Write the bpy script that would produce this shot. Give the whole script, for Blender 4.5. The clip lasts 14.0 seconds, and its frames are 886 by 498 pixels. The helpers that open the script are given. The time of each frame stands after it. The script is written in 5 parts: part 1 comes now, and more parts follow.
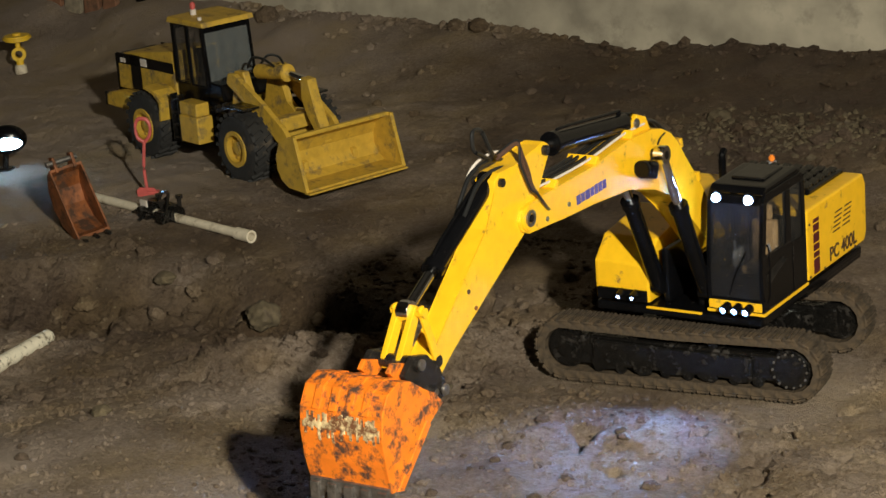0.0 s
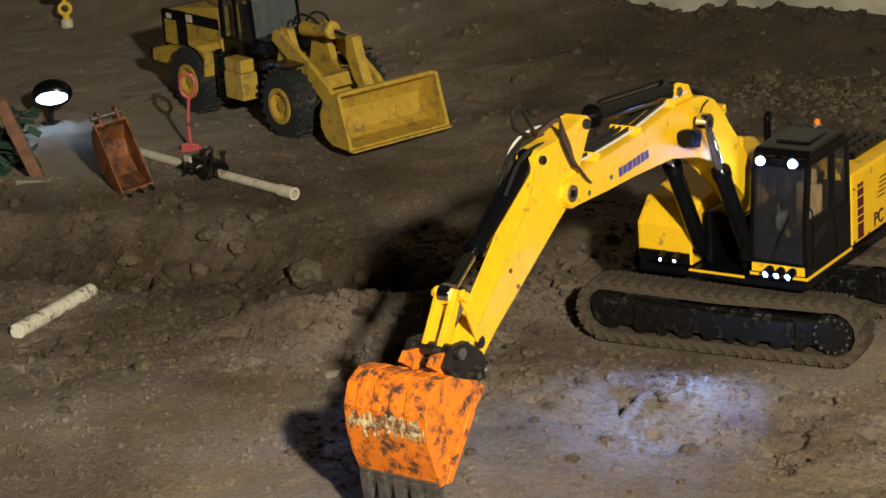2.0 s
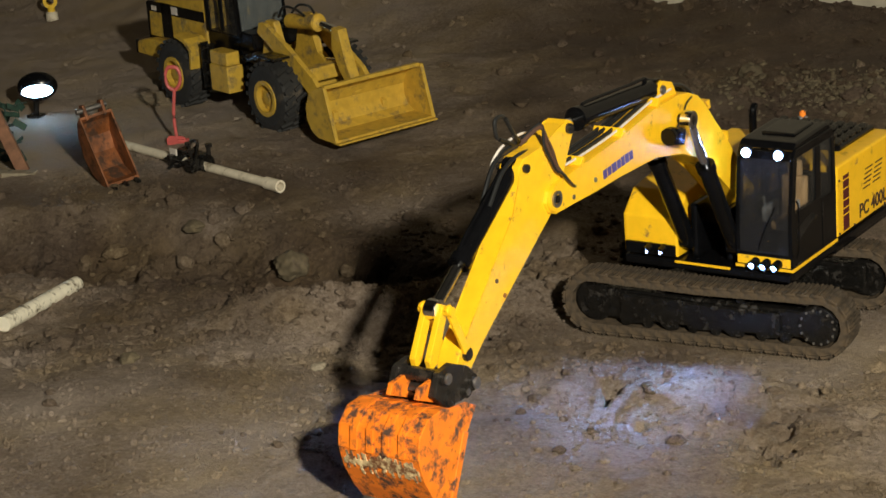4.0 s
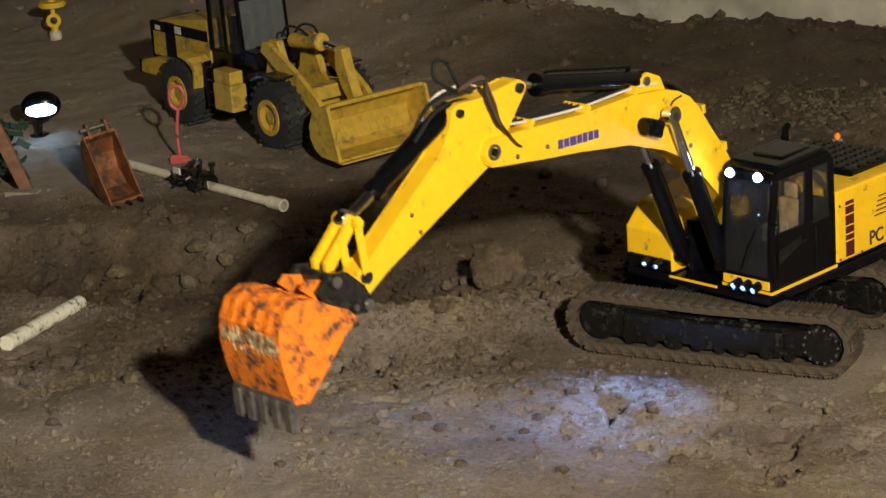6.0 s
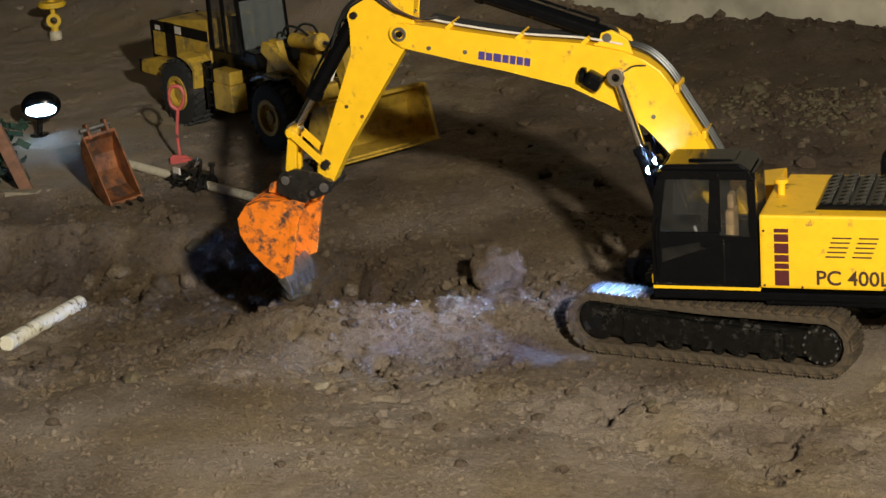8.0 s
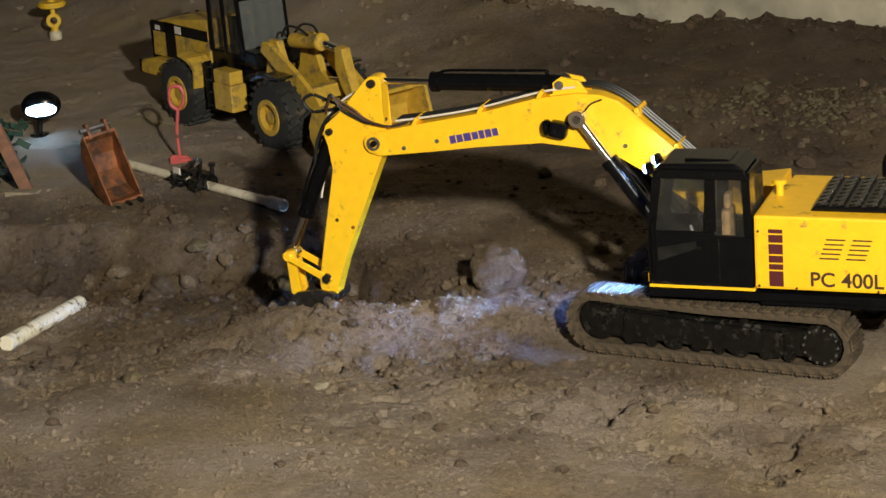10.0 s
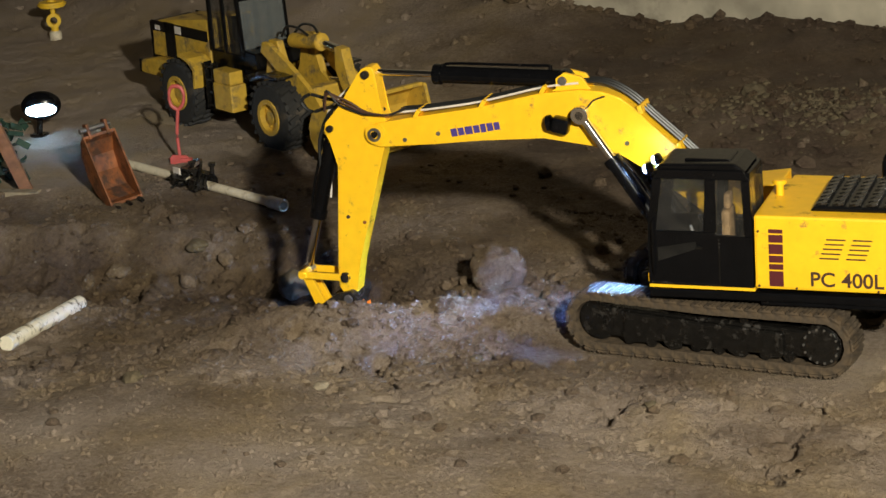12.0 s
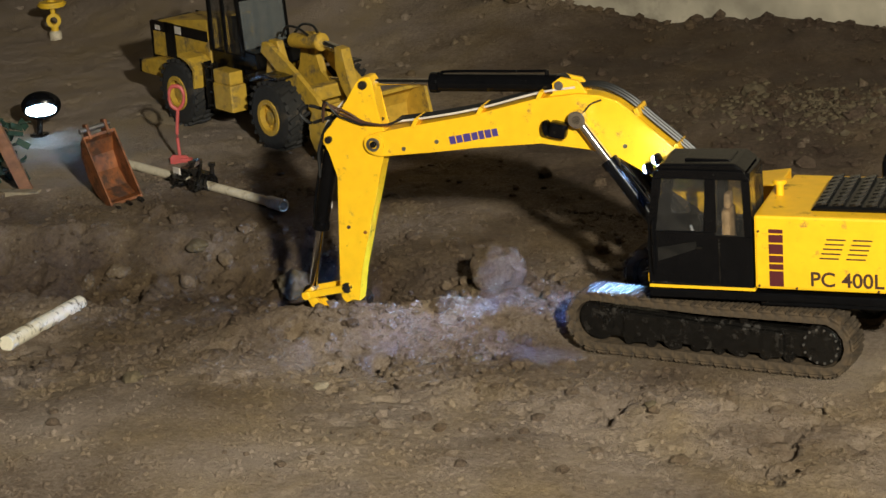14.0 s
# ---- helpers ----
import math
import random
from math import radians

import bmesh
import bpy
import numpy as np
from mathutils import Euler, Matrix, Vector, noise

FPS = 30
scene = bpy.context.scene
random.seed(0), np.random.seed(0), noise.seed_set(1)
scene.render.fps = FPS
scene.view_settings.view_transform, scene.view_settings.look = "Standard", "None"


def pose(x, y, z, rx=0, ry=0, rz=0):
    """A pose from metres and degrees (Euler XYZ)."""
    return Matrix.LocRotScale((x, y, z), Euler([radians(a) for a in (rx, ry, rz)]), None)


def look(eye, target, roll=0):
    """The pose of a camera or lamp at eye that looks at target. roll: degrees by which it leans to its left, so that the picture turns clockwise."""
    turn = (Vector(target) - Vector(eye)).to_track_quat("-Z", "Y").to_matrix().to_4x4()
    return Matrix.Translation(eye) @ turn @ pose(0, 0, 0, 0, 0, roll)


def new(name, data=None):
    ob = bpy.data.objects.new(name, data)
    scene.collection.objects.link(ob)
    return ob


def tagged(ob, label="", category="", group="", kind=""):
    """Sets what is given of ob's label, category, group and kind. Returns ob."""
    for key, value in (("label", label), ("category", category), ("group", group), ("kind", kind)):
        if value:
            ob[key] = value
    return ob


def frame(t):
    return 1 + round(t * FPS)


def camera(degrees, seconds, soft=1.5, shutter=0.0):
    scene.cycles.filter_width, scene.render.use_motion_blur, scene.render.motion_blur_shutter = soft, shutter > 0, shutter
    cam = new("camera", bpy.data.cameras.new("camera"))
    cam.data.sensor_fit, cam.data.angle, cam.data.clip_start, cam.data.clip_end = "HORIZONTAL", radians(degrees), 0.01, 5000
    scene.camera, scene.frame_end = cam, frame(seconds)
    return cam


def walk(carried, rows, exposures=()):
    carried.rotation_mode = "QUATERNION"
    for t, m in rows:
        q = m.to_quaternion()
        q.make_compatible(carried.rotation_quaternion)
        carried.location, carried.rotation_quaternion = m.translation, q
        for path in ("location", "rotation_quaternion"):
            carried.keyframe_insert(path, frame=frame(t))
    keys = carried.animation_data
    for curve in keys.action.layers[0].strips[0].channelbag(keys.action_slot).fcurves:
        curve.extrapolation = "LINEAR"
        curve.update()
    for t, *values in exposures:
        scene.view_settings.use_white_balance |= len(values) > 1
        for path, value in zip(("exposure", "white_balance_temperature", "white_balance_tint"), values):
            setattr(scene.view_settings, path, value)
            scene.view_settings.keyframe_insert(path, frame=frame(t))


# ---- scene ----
# The camera stands on one spot and pans slightly by hand.
cam = camera(23.08, 14.0, soft=1.5, shutter=0.4)
EYE = Vector((1.005, -2.558, 1.019))


def aim(yaw, down, roll):
    y, p = radians(yaw), radians(down)
    return look(EYE, EYE + Vector((math.sin(y) * math.cos(p), math.cos(y) * math.cos(p), -math.sin(p))), roll)


walk(cam, [(t, aim(yaw, down, roll)) for t, yaw, down, roll in (
    (0.0, -28.72, 16.96, -4.77),
    (0.5, -28.62, 16.93, -4.80),
    (1.0, -29.12, 16.90, -4.67),
    (1.5, -29.39, 17.50, -4.52),
    (2.0, -29.98, 17.94, -4.35),
    (2.5, -29.97, 18.37, -4.31),
    (3.0, -29.90, 18.42, -4.60),
    (3.5, -29.71, 18.32, -4.52),
    (4.0, -29.61, 18.17, -4.35),
    (4.2, -29.63, 17.70, -4.36),
    (4.7, -29.66, 17.66, -4.36),
    (14.0, -29.66, 17.66, -4.36),
)], exposures=((0.0, -0.05), (4.2, -0.05), (6.3, -0.06), (8.2, 0.0), (10.3, 0.16), (14.0, 0.16)))

# ---- light: a dim hall, one floodlight beside the camera ----
world = bpy.data.worlds.new("hall_air")
scene.world = world
world.use_nodes = True
world.node_tree.nodes["Background"].inputs["Color"].default_value = (1.0, 0.92, 0.80, 1)
world.node_tree.nodes["Background"].inputs["Strength"].default_value = 0.0002

flood = new("floodlight", bpy.data.lights.new("floodlight", "AREA"))
flood.data.shape, flood.data.size = "DISK", 0.11
flood.data.energy, flood.data.color = 154.0, (1.0, 0.958, 0.80)
flood.matrix_world = look((1.62, -2.42, 1.44), (-0.5, 0.1, 0.0))
tagged(flood, "warm floodlight on a stand beside the arena", "lamp")

# unseen fill lamp, added overhead to lift the shadows a little
fill_lamp = new("fill_light", bpy.data.lights.new("fill_light", "AREA"))
fill_lamp.data.shape, fill_lamp.data.size, fill_lamp.data.size_y = "RECTANGLE", 1.6, 0.5
fill_lamp.data.energy, fill_lamp.data.color = 0.05, (1.0, 0.95, 0.80)
fill_lamp.matrix_world = look((-0.3, 0.0, 3.5), (-0.7, 0.7, 0.0))
tagged(fill_lamp, "long dim unseen fill light added overhead", "lamp")


# ---- materials ----
def mat(name, color, rough=0.5, metal=0.0, grain=80.0, vary=0.15, bump=0.0, soil=0.0, soil_color=(0.075, 0.055, 0.036), soil_scale=28.0, spec=0.5, glow=0.0, world_space=False):
    """A painted, plastic or earthy surface with fine variation, and dried soil caught on it in patches."""
    m = bpy.data.materials.new(name)
    m.use_nodes = True
    nt = m.node_tree
    n, l = nt.nodes, nt.links
    b = n["Principled BSDF"]
    co = n.new("ShaderNodeTexCoord")
    src = co.outputs["Object"]
    if world_space:
        src = n.new("ShaderNodeNewGeometry").outputs["Position"]
    fine = n.new("ShaderNodeTexNoise")
    fine.inputs["Scale"].default_value, fine.inputs["Detail"].default_value = grain, 6
    l.new(src, fine.inputs["Vector"])
    ramp = n.new("ShaderNodeMapRange")
    ramp.inputs["To Min"].default_value, ramp.inputs["To Max"].default_value = 1 - vary, 1 + vary
    ramp.inputs["From Min"].default_value, ramp.inputs["From Max"].default_value = 0.3, 0.7
    l.new(fine.outputs["Fac"], ramp.inputs["Value"])
    mul = n.new("ShaderNodeMix")
    mul.data_type, mul.blend_type = "RGBA", "MULTIPLY"
    mul.inputs[0].default_value = 1.0
    mul.inputs[6].default_value = (*color, 1)
    l.new(ramp.outputs["Result"], mul.inputs[7])
    out = mul.outputs[2]
    b.inputs["Roughness"].default_value = rough
    if soil > 0:
        big = n.new("ShaderNodeTexNoise")
        big.inputs["Scale"].default_value, big.inputs["Detail"].default_value = soil_scale, 8
        big.inputs["Roughness"].default_value = 0.7
        l.new(src, big.inputs["Vector"])
        cut = n.new("ShaderNodeMapRange")
        mid = 0.72 - 0.4 * soil
        cut.inputs["From Min"].default_value, cut.inputs["From Max"].default_value = mid - 0.03, mid + 0.09
        l.new(big.outputs["Fac"], cut.inputs["Value"])
        mix = n.new("ShaderNodeMix")
        mix.data_type = "RGBA"
        l.new(cut.outputs["Result"], mix.inputs[0])
        l.new(out, mix.inputs[6])
        mix.inputs[7].default_value = (*soil_color, 1)
        out = mix.outputs[2]
        rr = n.new("ShaderNodeMapRange")
        rr.inputs["To Min"].default_value, rr.inputs["To Max"].default_value = rough, 0.85
        l.new(cut.outputs["Result"], rr.inputs["Value"])
        l.new(rr.outputs["Result"], b.inputs["Roughness"])
    l.new(out, b.inputs["Base Color"])
    b.inputs["Metallic"].default_value = metal
    b.inputs["Specular IOR Level"].default_value = spec
    if bump:
        bp = n.new("ShaderNodeBump")
        bp.inputs["Strength"].default_value, bp.inputs["Distance"].default_value = bump, 0.002
        l.new(fine.outputs["Fac"], bp.inputs["Height"])
        l.new(bp.outputs["Normal"], b.inputs["Normal"])
    if glow:
        b.inputs["Emission Color"].default_value = (*color, 1)
        b.inputs["Emission Strength"].default_value = glow
    return m


def glass_mat(name, tint, alpha):
    """Thin dusty pane: mostly clear, with a gloss on it."""
    m = bpy.data.materials.new(name)
    m.use_nodes = True
    n, l = m.node_tree.nodes, m.node_tree.links
    b = n["Principled BSDF"]
    b.inputs["Base Color"].default_value = (*tint, 1)
    b.inputs["Roughness"].default_value = 0.12
    dust = n.new("ShaderNodeTexNoise")
    dust.inputs["Scale"].default_value, dust.inputs["Detail"].default_value = 55, 8
    co = n.new("ShaderNodeTexCoord")
    l.new(co.outputs["Object"], dust.inputs["Vector"])
    mr = n.new("ShaderNodeMapRange")
    mr.inputs["From Min"].default_value, mr.inputs["From Max"].default_value = 0.35, 0.8
    mr.inputs["To Min"].default_value, mr.inputs["To Max"].default_value = alpha, min(1, alpha + 0.35)
    l.new(dust.outputs["Fac"], mr.inputs["Value"])
    l.new(mr.outputs["Result"], b.inputs["Alpha"])
    return m


def soil_mat():
    m = bpy.data.materials.new("soil")
    m.use_nodes = True
    n, l = m.node_tree.nodes, m.node_tree.links
    b = n["Principled BSDF"]
    pos = n.new("ShaderNodeNewGeometry").outputs["Position"]

    def noise_node(scale, detail, rough=0.6):
        t = n.new("ShaderNodeTexNoise")
        t.inputs["Scale"].default_value, t.inputs["Detail"].default_value, t.inputs["Roughness"].default_value = scale, detail, rough
        l.new(pos, t.inputs["Vector"])
        return t.outputs["Fac"]

    broad, mid, fine, grit = noise_node(2.2, 5), noise_node(14, 6), noise_node(130, 8, 0.72), noise_node(420, 4, 0.7)
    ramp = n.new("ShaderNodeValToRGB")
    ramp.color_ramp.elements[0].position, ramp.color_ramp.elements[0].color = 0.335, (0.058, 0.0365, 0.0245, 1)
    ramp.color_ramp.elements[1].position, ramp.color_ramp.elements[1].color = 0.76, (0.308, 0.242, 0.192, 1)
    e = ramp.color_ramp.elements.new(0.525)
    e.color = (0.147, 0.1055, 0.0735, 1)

    def mathn(op, a, c):
        k = n.new("ShaderNodeMath")
        k.operation = op
        for i, v in enumerate((a, c)):
            if isinstance(v, (int, float)):
                k.inputs[i].default_value = v
            else:
                l.new(v, k.inputs[i])
        return k.outputs[0]

    # damp trench soil, with light and shade painted into other patches
    damp_shade = n.new("ShaderNodeAttribute")
    damp_shade.attribute_name = "damp_shade"
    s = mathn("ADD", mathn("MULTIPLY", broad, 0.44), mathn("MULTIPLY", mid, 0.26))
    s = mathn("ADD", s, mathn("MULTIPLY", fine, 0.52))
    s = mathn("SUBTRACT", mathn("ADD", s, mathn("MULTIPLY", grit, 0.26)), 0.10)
    s = mathn("SUBTRACT", s, mathn("MULTIPLY", damp_shade.outputs["Fac"], 0.27))
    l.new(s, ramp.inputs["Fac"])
    # scattered pale grains of gravel
    vor = n.new("ShaderNodeTexVoronoi")
    vor.inputs["Scale"].default_value = 95
    l.new(pos, vor.inputs["Vector"])
    cut = n.new("ShaderNodeMapRange")
    cut.inputs["From Min"].default_value, cut.inputs["From Max"].default_value = 0.22, 0.14
    l.new(vor.outputs["Distance"], cut.inputs["Value"])
    sep = n.new("ShaderNodeSeparateColor")
    l.new(vor.outputs["Color"], sep.inputs["Color"])
    few = mathn("GREATER_THAN", sep.outputs[0], 0.86)
    mix = n.new("ShaderNodeMix")
    mix.data_type = "RGBA"
    l.new(mathn("MULTIPLY", mathn("MULTIPLY", cut.outputs["Result"], few), 0.55), mix.inputs[0])
    l.new(ramp.outputs["Color"], mix.inputs[6])
    mix.inputs[7].default_value = (0.34, 0.29, 0.22, 1)
    # drifts of yellower loam over the grey-brown earth
    loam = n.new("ShaderNodeMapRange")
    loam.inputs["From Min"].default_value, loam.inputs["From Max"].default_value = 0.42, 0.66
    l.new(noise_node(5.5, 5, 0.62), loam.inputs["Value"])
    tint = n.new("ShaderNodeMix")
    tint.data_type, tint.blend_type = "RGBA", "MULTIPLY"
    l.new(loam.outputs["Result"], tint.inputs[0])
    l.new(mix.outputs[2], tint.inputs[6])
    tint.inputs[7].default_value = (1.05, 1.0, 0.78, 1)
    l.new(tint.outputs[2], b.inputs["Base Color"])
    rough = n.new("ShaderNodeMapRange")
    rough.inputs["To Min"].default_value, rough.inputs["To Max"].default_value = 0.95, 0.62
    l.new(damp_shade.outputs["Fac"], rough.inputs["Value"])
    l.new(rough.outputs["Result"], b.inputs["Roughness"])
    b.inputs["Specular IOR Level"].default_value = 0.3
    bp = n.new("ShaderNodeBump")
    bp.inputs["Strength"].default_value, bp.inputs["Distance"].default_value = 1.0, 0.0090
    lump = n.new("ShaderNodeTexVoronoi")
    lump.feature = "SMOOTH_F1"
    lump.inputs["Scale"].default_value = 150
    l.new(pos, lump.inputs["Vector"])
    h = mathn("ADD", mathn("MULTIPLY", fine, 0.60), mathn("MULTIPLY", grit, 0.40))
    l.new(mathn("SUBTRACT", h, mathn("MULTIPLY", lump.outputs["Distance"], 0.14)), bp.inputs["Height"])
    l.new(bp.outputs["Normal"], b.inputs["Normal"])
    return m


SOIL = soil_mat()
YELLOW = mat("yellow_paint", (0.85, 0.475, 0.012), 0.38, grain=60, vary=0.06, soil=0.24, soil_scale=42, soil_color=(0.20, 0.10, 0.03))
YELLOW_DULL = mat("dusty_yellow_paint", (0.50, 0.31, 0.035), 0.55, grain=70, vary=0.14, soil=0.40, soil_color=(0.17, 0.12, 0.05))
ORANGE = mat("orange_bucket_paint", (0.84, 0.20, 0.014), 0.42, grain=50, vary=0.16, bump=0.3, soil=0.50, soil_color=(0.070, 0.034, 0.02), soil_scale=62)
BARE = mat("scraped_bare_paint", (0.66, 0.50, 0.27), 0.5, 0.1, grain=120, vary=0.5, bump=0.4, soil=0.62, soil_scale=95, soil_color=(0.16, 0.06, 0.02))
BLACK = mat("black_paint", (0.003, 0.003, 0.0035), 0.20, grain=70, vary=0.2, bump=0.12, soil=0.12, soil_scale=90, soil_color=(0.016, 0.012, 0.009), spec=0.22)
BLACK_STEEL = mat("dark_muddy_steel", (0.006, 0.0055, 0.005), 0.15, 0.0, grain=120, vary=0.4, bump=1.0, soil=0.34, soil_scale=60, soil_color=(0.018, 0.0135, 0.0095), spec=0.6)
SHOE = mat("muddy_track_steel", (0.052, 0.039, 0.027), 0.8, 0.0, grain=140, vary=0.45, bump=0.7, soil=0.5, soil_color=(0.085, 0.060, 0.037), spec=0.2)
RUBBER = mat("dusty_tyre_rubber", (0.017, 0.016, 0.015), 0.8, grain=120, vary=0.3, bump=0.4, soil=0.36, soil_color=(0.075, 0.058, 0.04))
CHROME = mat("chrome_rod", (0.75, 0.74, 0.72), 0.14, 1.0, vary=0.03)
STEEL = mat("worn_steel", (0.30, 0.28, 0.26), 0.4, 0.9, grain=100, vary=0.3, bump=0.2, soil=0.35)
HITCH = mat("greasy_dark_steel", (0.028, 0.024, 0.021), 0.26, 0.4, grain=110, vary=0.35, bump=0.5, soil=0.30)
HOSE = mat("black_hose", (0.012, 0.012, 0.012), 0.35)
HOSE_BROWN = mat("brown_hose", (0.07, 0.035, 0.022), 0.4)
HOSE_WHITE = mat("pale_hose", (0.62, 0.55, 0.48), 0.5)
MAROON = mat("maroon_decal", (0.075, 0.008, 0.010), 0.5, vary=0.1)
INK = mat("dark_painted_lettering", (0.05, 0.022, 0.012), 0.5, vary=0.1)
VIOLET = mat("violet_blue_decal", (0.06, 0.04, 0.19), 0.5, vary=0.1)
LED = mat("white_led", (0.18, 0.40, 1.0), 0.3, glow=11500.0, vary=0.0)
LED_ROOF = mat("roof_led", (0.30, 0.52, 1.0), 0.3, glow=140.0, vary=0.0)
LED_WEAK = mat("small_white_led", (0.40, 0.55, 1.0), 0.3, glow=700.0, vary=0.0)
GLASS = glass_mat("smoky_cab_glass", (0.035, 0.033, 0.03), 0.18)
GLASS_DARK = glass_mat("dark_windscreen_glass", (0.012, 0.012, 0.013), 0.55)
GLASS_DUSTY = glass_mat("dusty_cab_glass", (0.10, 0.11, 0.11), 0.45)
SEAT = mat("tan_seat", (0.30, 0.19, 0.09), 0.7)
GREY = mat("grey_plastic", (0.25, 0.25, 0.25), 0.5)
AMBER = mat("amber_beacon", (0.9, 0.25, 0.03), 0.25)
RUST = mat("rusted_steel", (0.21, 0.068, 0.019), 0.5, 0.15, grain=55, vary=0.45, bump=0.6, soil=0.52, soil_scale=36, soil_color=(0.062, 0.030, 0.016))
PIPE = mat("soiled_white_pipe", (0.66, 0.58, 0.44), 0.55, grain=70, vary=0.12, soil=0.36, soil_color=(0.24, 0.18, 0.11))
PIPE_SPECKLED = mat("speckled_white_pipe", (0.72, 0.66, 0.52), 0.5, grain=70, vary=0.1, soil=0.44, soil_scale=75, soil_color=(0.13, 0.10, 0.06))
RED = mat("red_plastic", (0.48, 0.085, 0.075), 0.5, vary=0.15)
VALVE_YELLOW = mat("valve_yellow", (0.78, 0.50, 0.03), 0.5, vary=0.1)
CONCRETE = mat("pale_concrete", (0.38, 0.335, 0.255), 0.9, grain=9, vary=0.34, bump=0.3, soil=0.36, soil_scale=5, soil_color=(0.24, 0.21, 0.16), world_space=True)
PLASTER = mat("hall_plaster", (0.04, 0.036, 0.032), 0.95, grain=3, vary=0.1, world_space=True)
ROCK = mat("pale_rock", (0.095, 0.072, 0.040), 0.9, grain=70, vary=0.3, bump=0.7, soil=0.4)
WOOD = mat("reddish_wood", (0.21, 0.10, 0.055), 0.75, grain=60, vary=0.3, bump=0.4, soil=0.35)
WOOD_PALE = mat("weathered_board", (0.26, 0.215, 0.15), 0.8, grain=60, vary=0.3, bump=0.4, soil=0.35)
GREEN = mat("dark_green_net", (0.02, 0.05, 0.035), 0.7, grain=90, vary=0.4, bump=0.5)


# ---- mesh helpers ----
def part(name, bm, material, parent=None, label="", smooth=False):
    me = bpy.data.meshes.new(name)
    bmesh.ops.recalc_face_normals(bm, faces=bm.faces)
    if smooth:
        for f in bm.faces:
            f.smooth = True
        for e in bm.edges:
            if len(e.link_faces) == 2 and e.calc_face_angle(0) > 0.7:
                e.smooth = False
    bm.to_mesh(me)
    bm.free()
    me.materials.append(material)
    ob = new(name, me)
    ob.parent = parent
    if label:
        tagged(ob, label)
    return ob


def share(name, me, parent, m):
    ob = new(name, me)
    ob.parent = parent
    ob.matrix_basis = m
    return ob


def soften(bm, verts, width, seg=2):
    if width > 0:
        edges = list({e for v in verts for e in v.link_edges})
        bmesh.ops.bevel(bm, geom=edges, offset=width, segments=seg, affect="EDGES", profile=0.6, clamp_overlap=True)


def box(bm, x0, x1, y0, y1, z0, z1, width=0.0, m=None):
    v = [bm.verts.new((x, y, z)) for x in (x0, x1) for y in (y0, y1) for z in (z0, z1)]
    for q in ((0, 1, 3, 2), (4, 6, 7, 5), (0, 4, 5, 1), (2, 3, 7, 6), (0, 2, 6, 4), (1, 5, 7, 3)):
        bm.faces.new([v[i] for i in q])
    if m is not None:
        bmesh.ops.transform(bm, matrix=m, verts=v)
    soften(bm, v, width)
    return bm


def prism(bm, outline, y0, y1, width=0.0, m=None):
    """A plate: an outline of (x, z) drawn out from y0 to y1."""
    a = [bm.verts.new((x, y0, z)) for x, z in outline]
    b = [bm.verts.new((x, y1, z)) for x, z in outline]
    bm.faces.new(a)
    bm.faces.new(b[::-1])
    for i in range(len(a)):
        j = (i + 1) % len(a)
        bm.faces.new((a[j], a[i], b[i], b[j]))
    if m is not None:
        bmesh.ops.transform(bm, matrix=m, verts=a + b)
    soften(bm, a + b, width)
    return bm


def rod(bm, p, q, r, seg=16, r2=None, width=0.0):
    p, q = Vector(p), Vector(q)
    d = q - p
    m = Matrix.Translation((p + q) / 2) @ d.to_track_quat("Z", "Y").to_matrix().to_4x4()
    res = bmesh.ops.create_cone(bm, cap_ends=True, segments=seg, radius1=r, radius2=r if r2 is None else r2, depth=d.length, matrix=m)
    if width:
        rim = [e for e in {e for v in res["verts"] for e in v.link_edges} if len(e.link_faces) == 2 and e.calc_face_angle(0) > 1.0]
        bmesh.ops.bevel(bm, geom=rim, offset=width, segments=2, affect="EDGES")
    return bm


def ring(bm, centre, axis, r_out, r_in, depth, seg=32):
    """A flat ring with a hole, its axis through the centre."""
    m = Matrix.Translation(centre) @ Vector(axis).to_track_quat("Z", "Y").to_matrix().to_4x4()
    loops = []
    for r, z in ((r_out, -depth / 2), (r_out, depth / 2), (r_in, depth / 2), (r_in, -depth / 2)):
        loops.append([bm.verts.new(m @ Vector((r * math.cos(2 * math.pi * i / seg), r * math.sin(2 * math.pi * i / seg), z))) for i in range(seg)])
    for a, b in zip(loops, loops[1:] + loops[:1]):
        for i in range(seg):
            j = (i + 1) % seg
            bm.faces.new((a[i], a[j], b[j], b[i]))
    return bm


def hose(bm, points, r, steps=6, seg=8):
    """A round hose through the points."""
    P = [Vector(p) for p in points]
    P = [2 * P[0] - P[1]] + P + [2 * P[-1] - P[-2]]
    way = []
    for i in range(1, len(P) - 2):
        for k in range(steps):
            t = k / steps
            a, b, c, d = P[i - 1], P[i], P[i + 1], P[i + 2]
            way.append(0.5 * (2 * b + (c - a) * t + (2 * a - 5 * b + 4 * c - d) * t * t + (3 * b - a - 3 * c + d) * t ** 3))
    way.append(P[-2])
    last = None
    for i, p in enumerate(way):
        d = way[min(i + 1, len(way) - 1)] - way[max(i - 1, 0)]
        m = d.to_track_quat("Z", "Y").to_matrix()
        loop = [bm.verts.new(p + m @ Vector((r * math.cos(2 * math.pi * k / seg), r * math.sin(2 * math.pi * k / seg), 0))) for k in range(seg)]
        if last:
            for k in range(seg):
                bm.faces.new((last[k], last[(k + 1) % seg], loop[(k + 1) % seg], loop[k]))
        else:
            bm.faces.new(loop[::-1])
        last = loop
    bm.faces.new(last)
    return bm


def B():
    return bmesh.new()


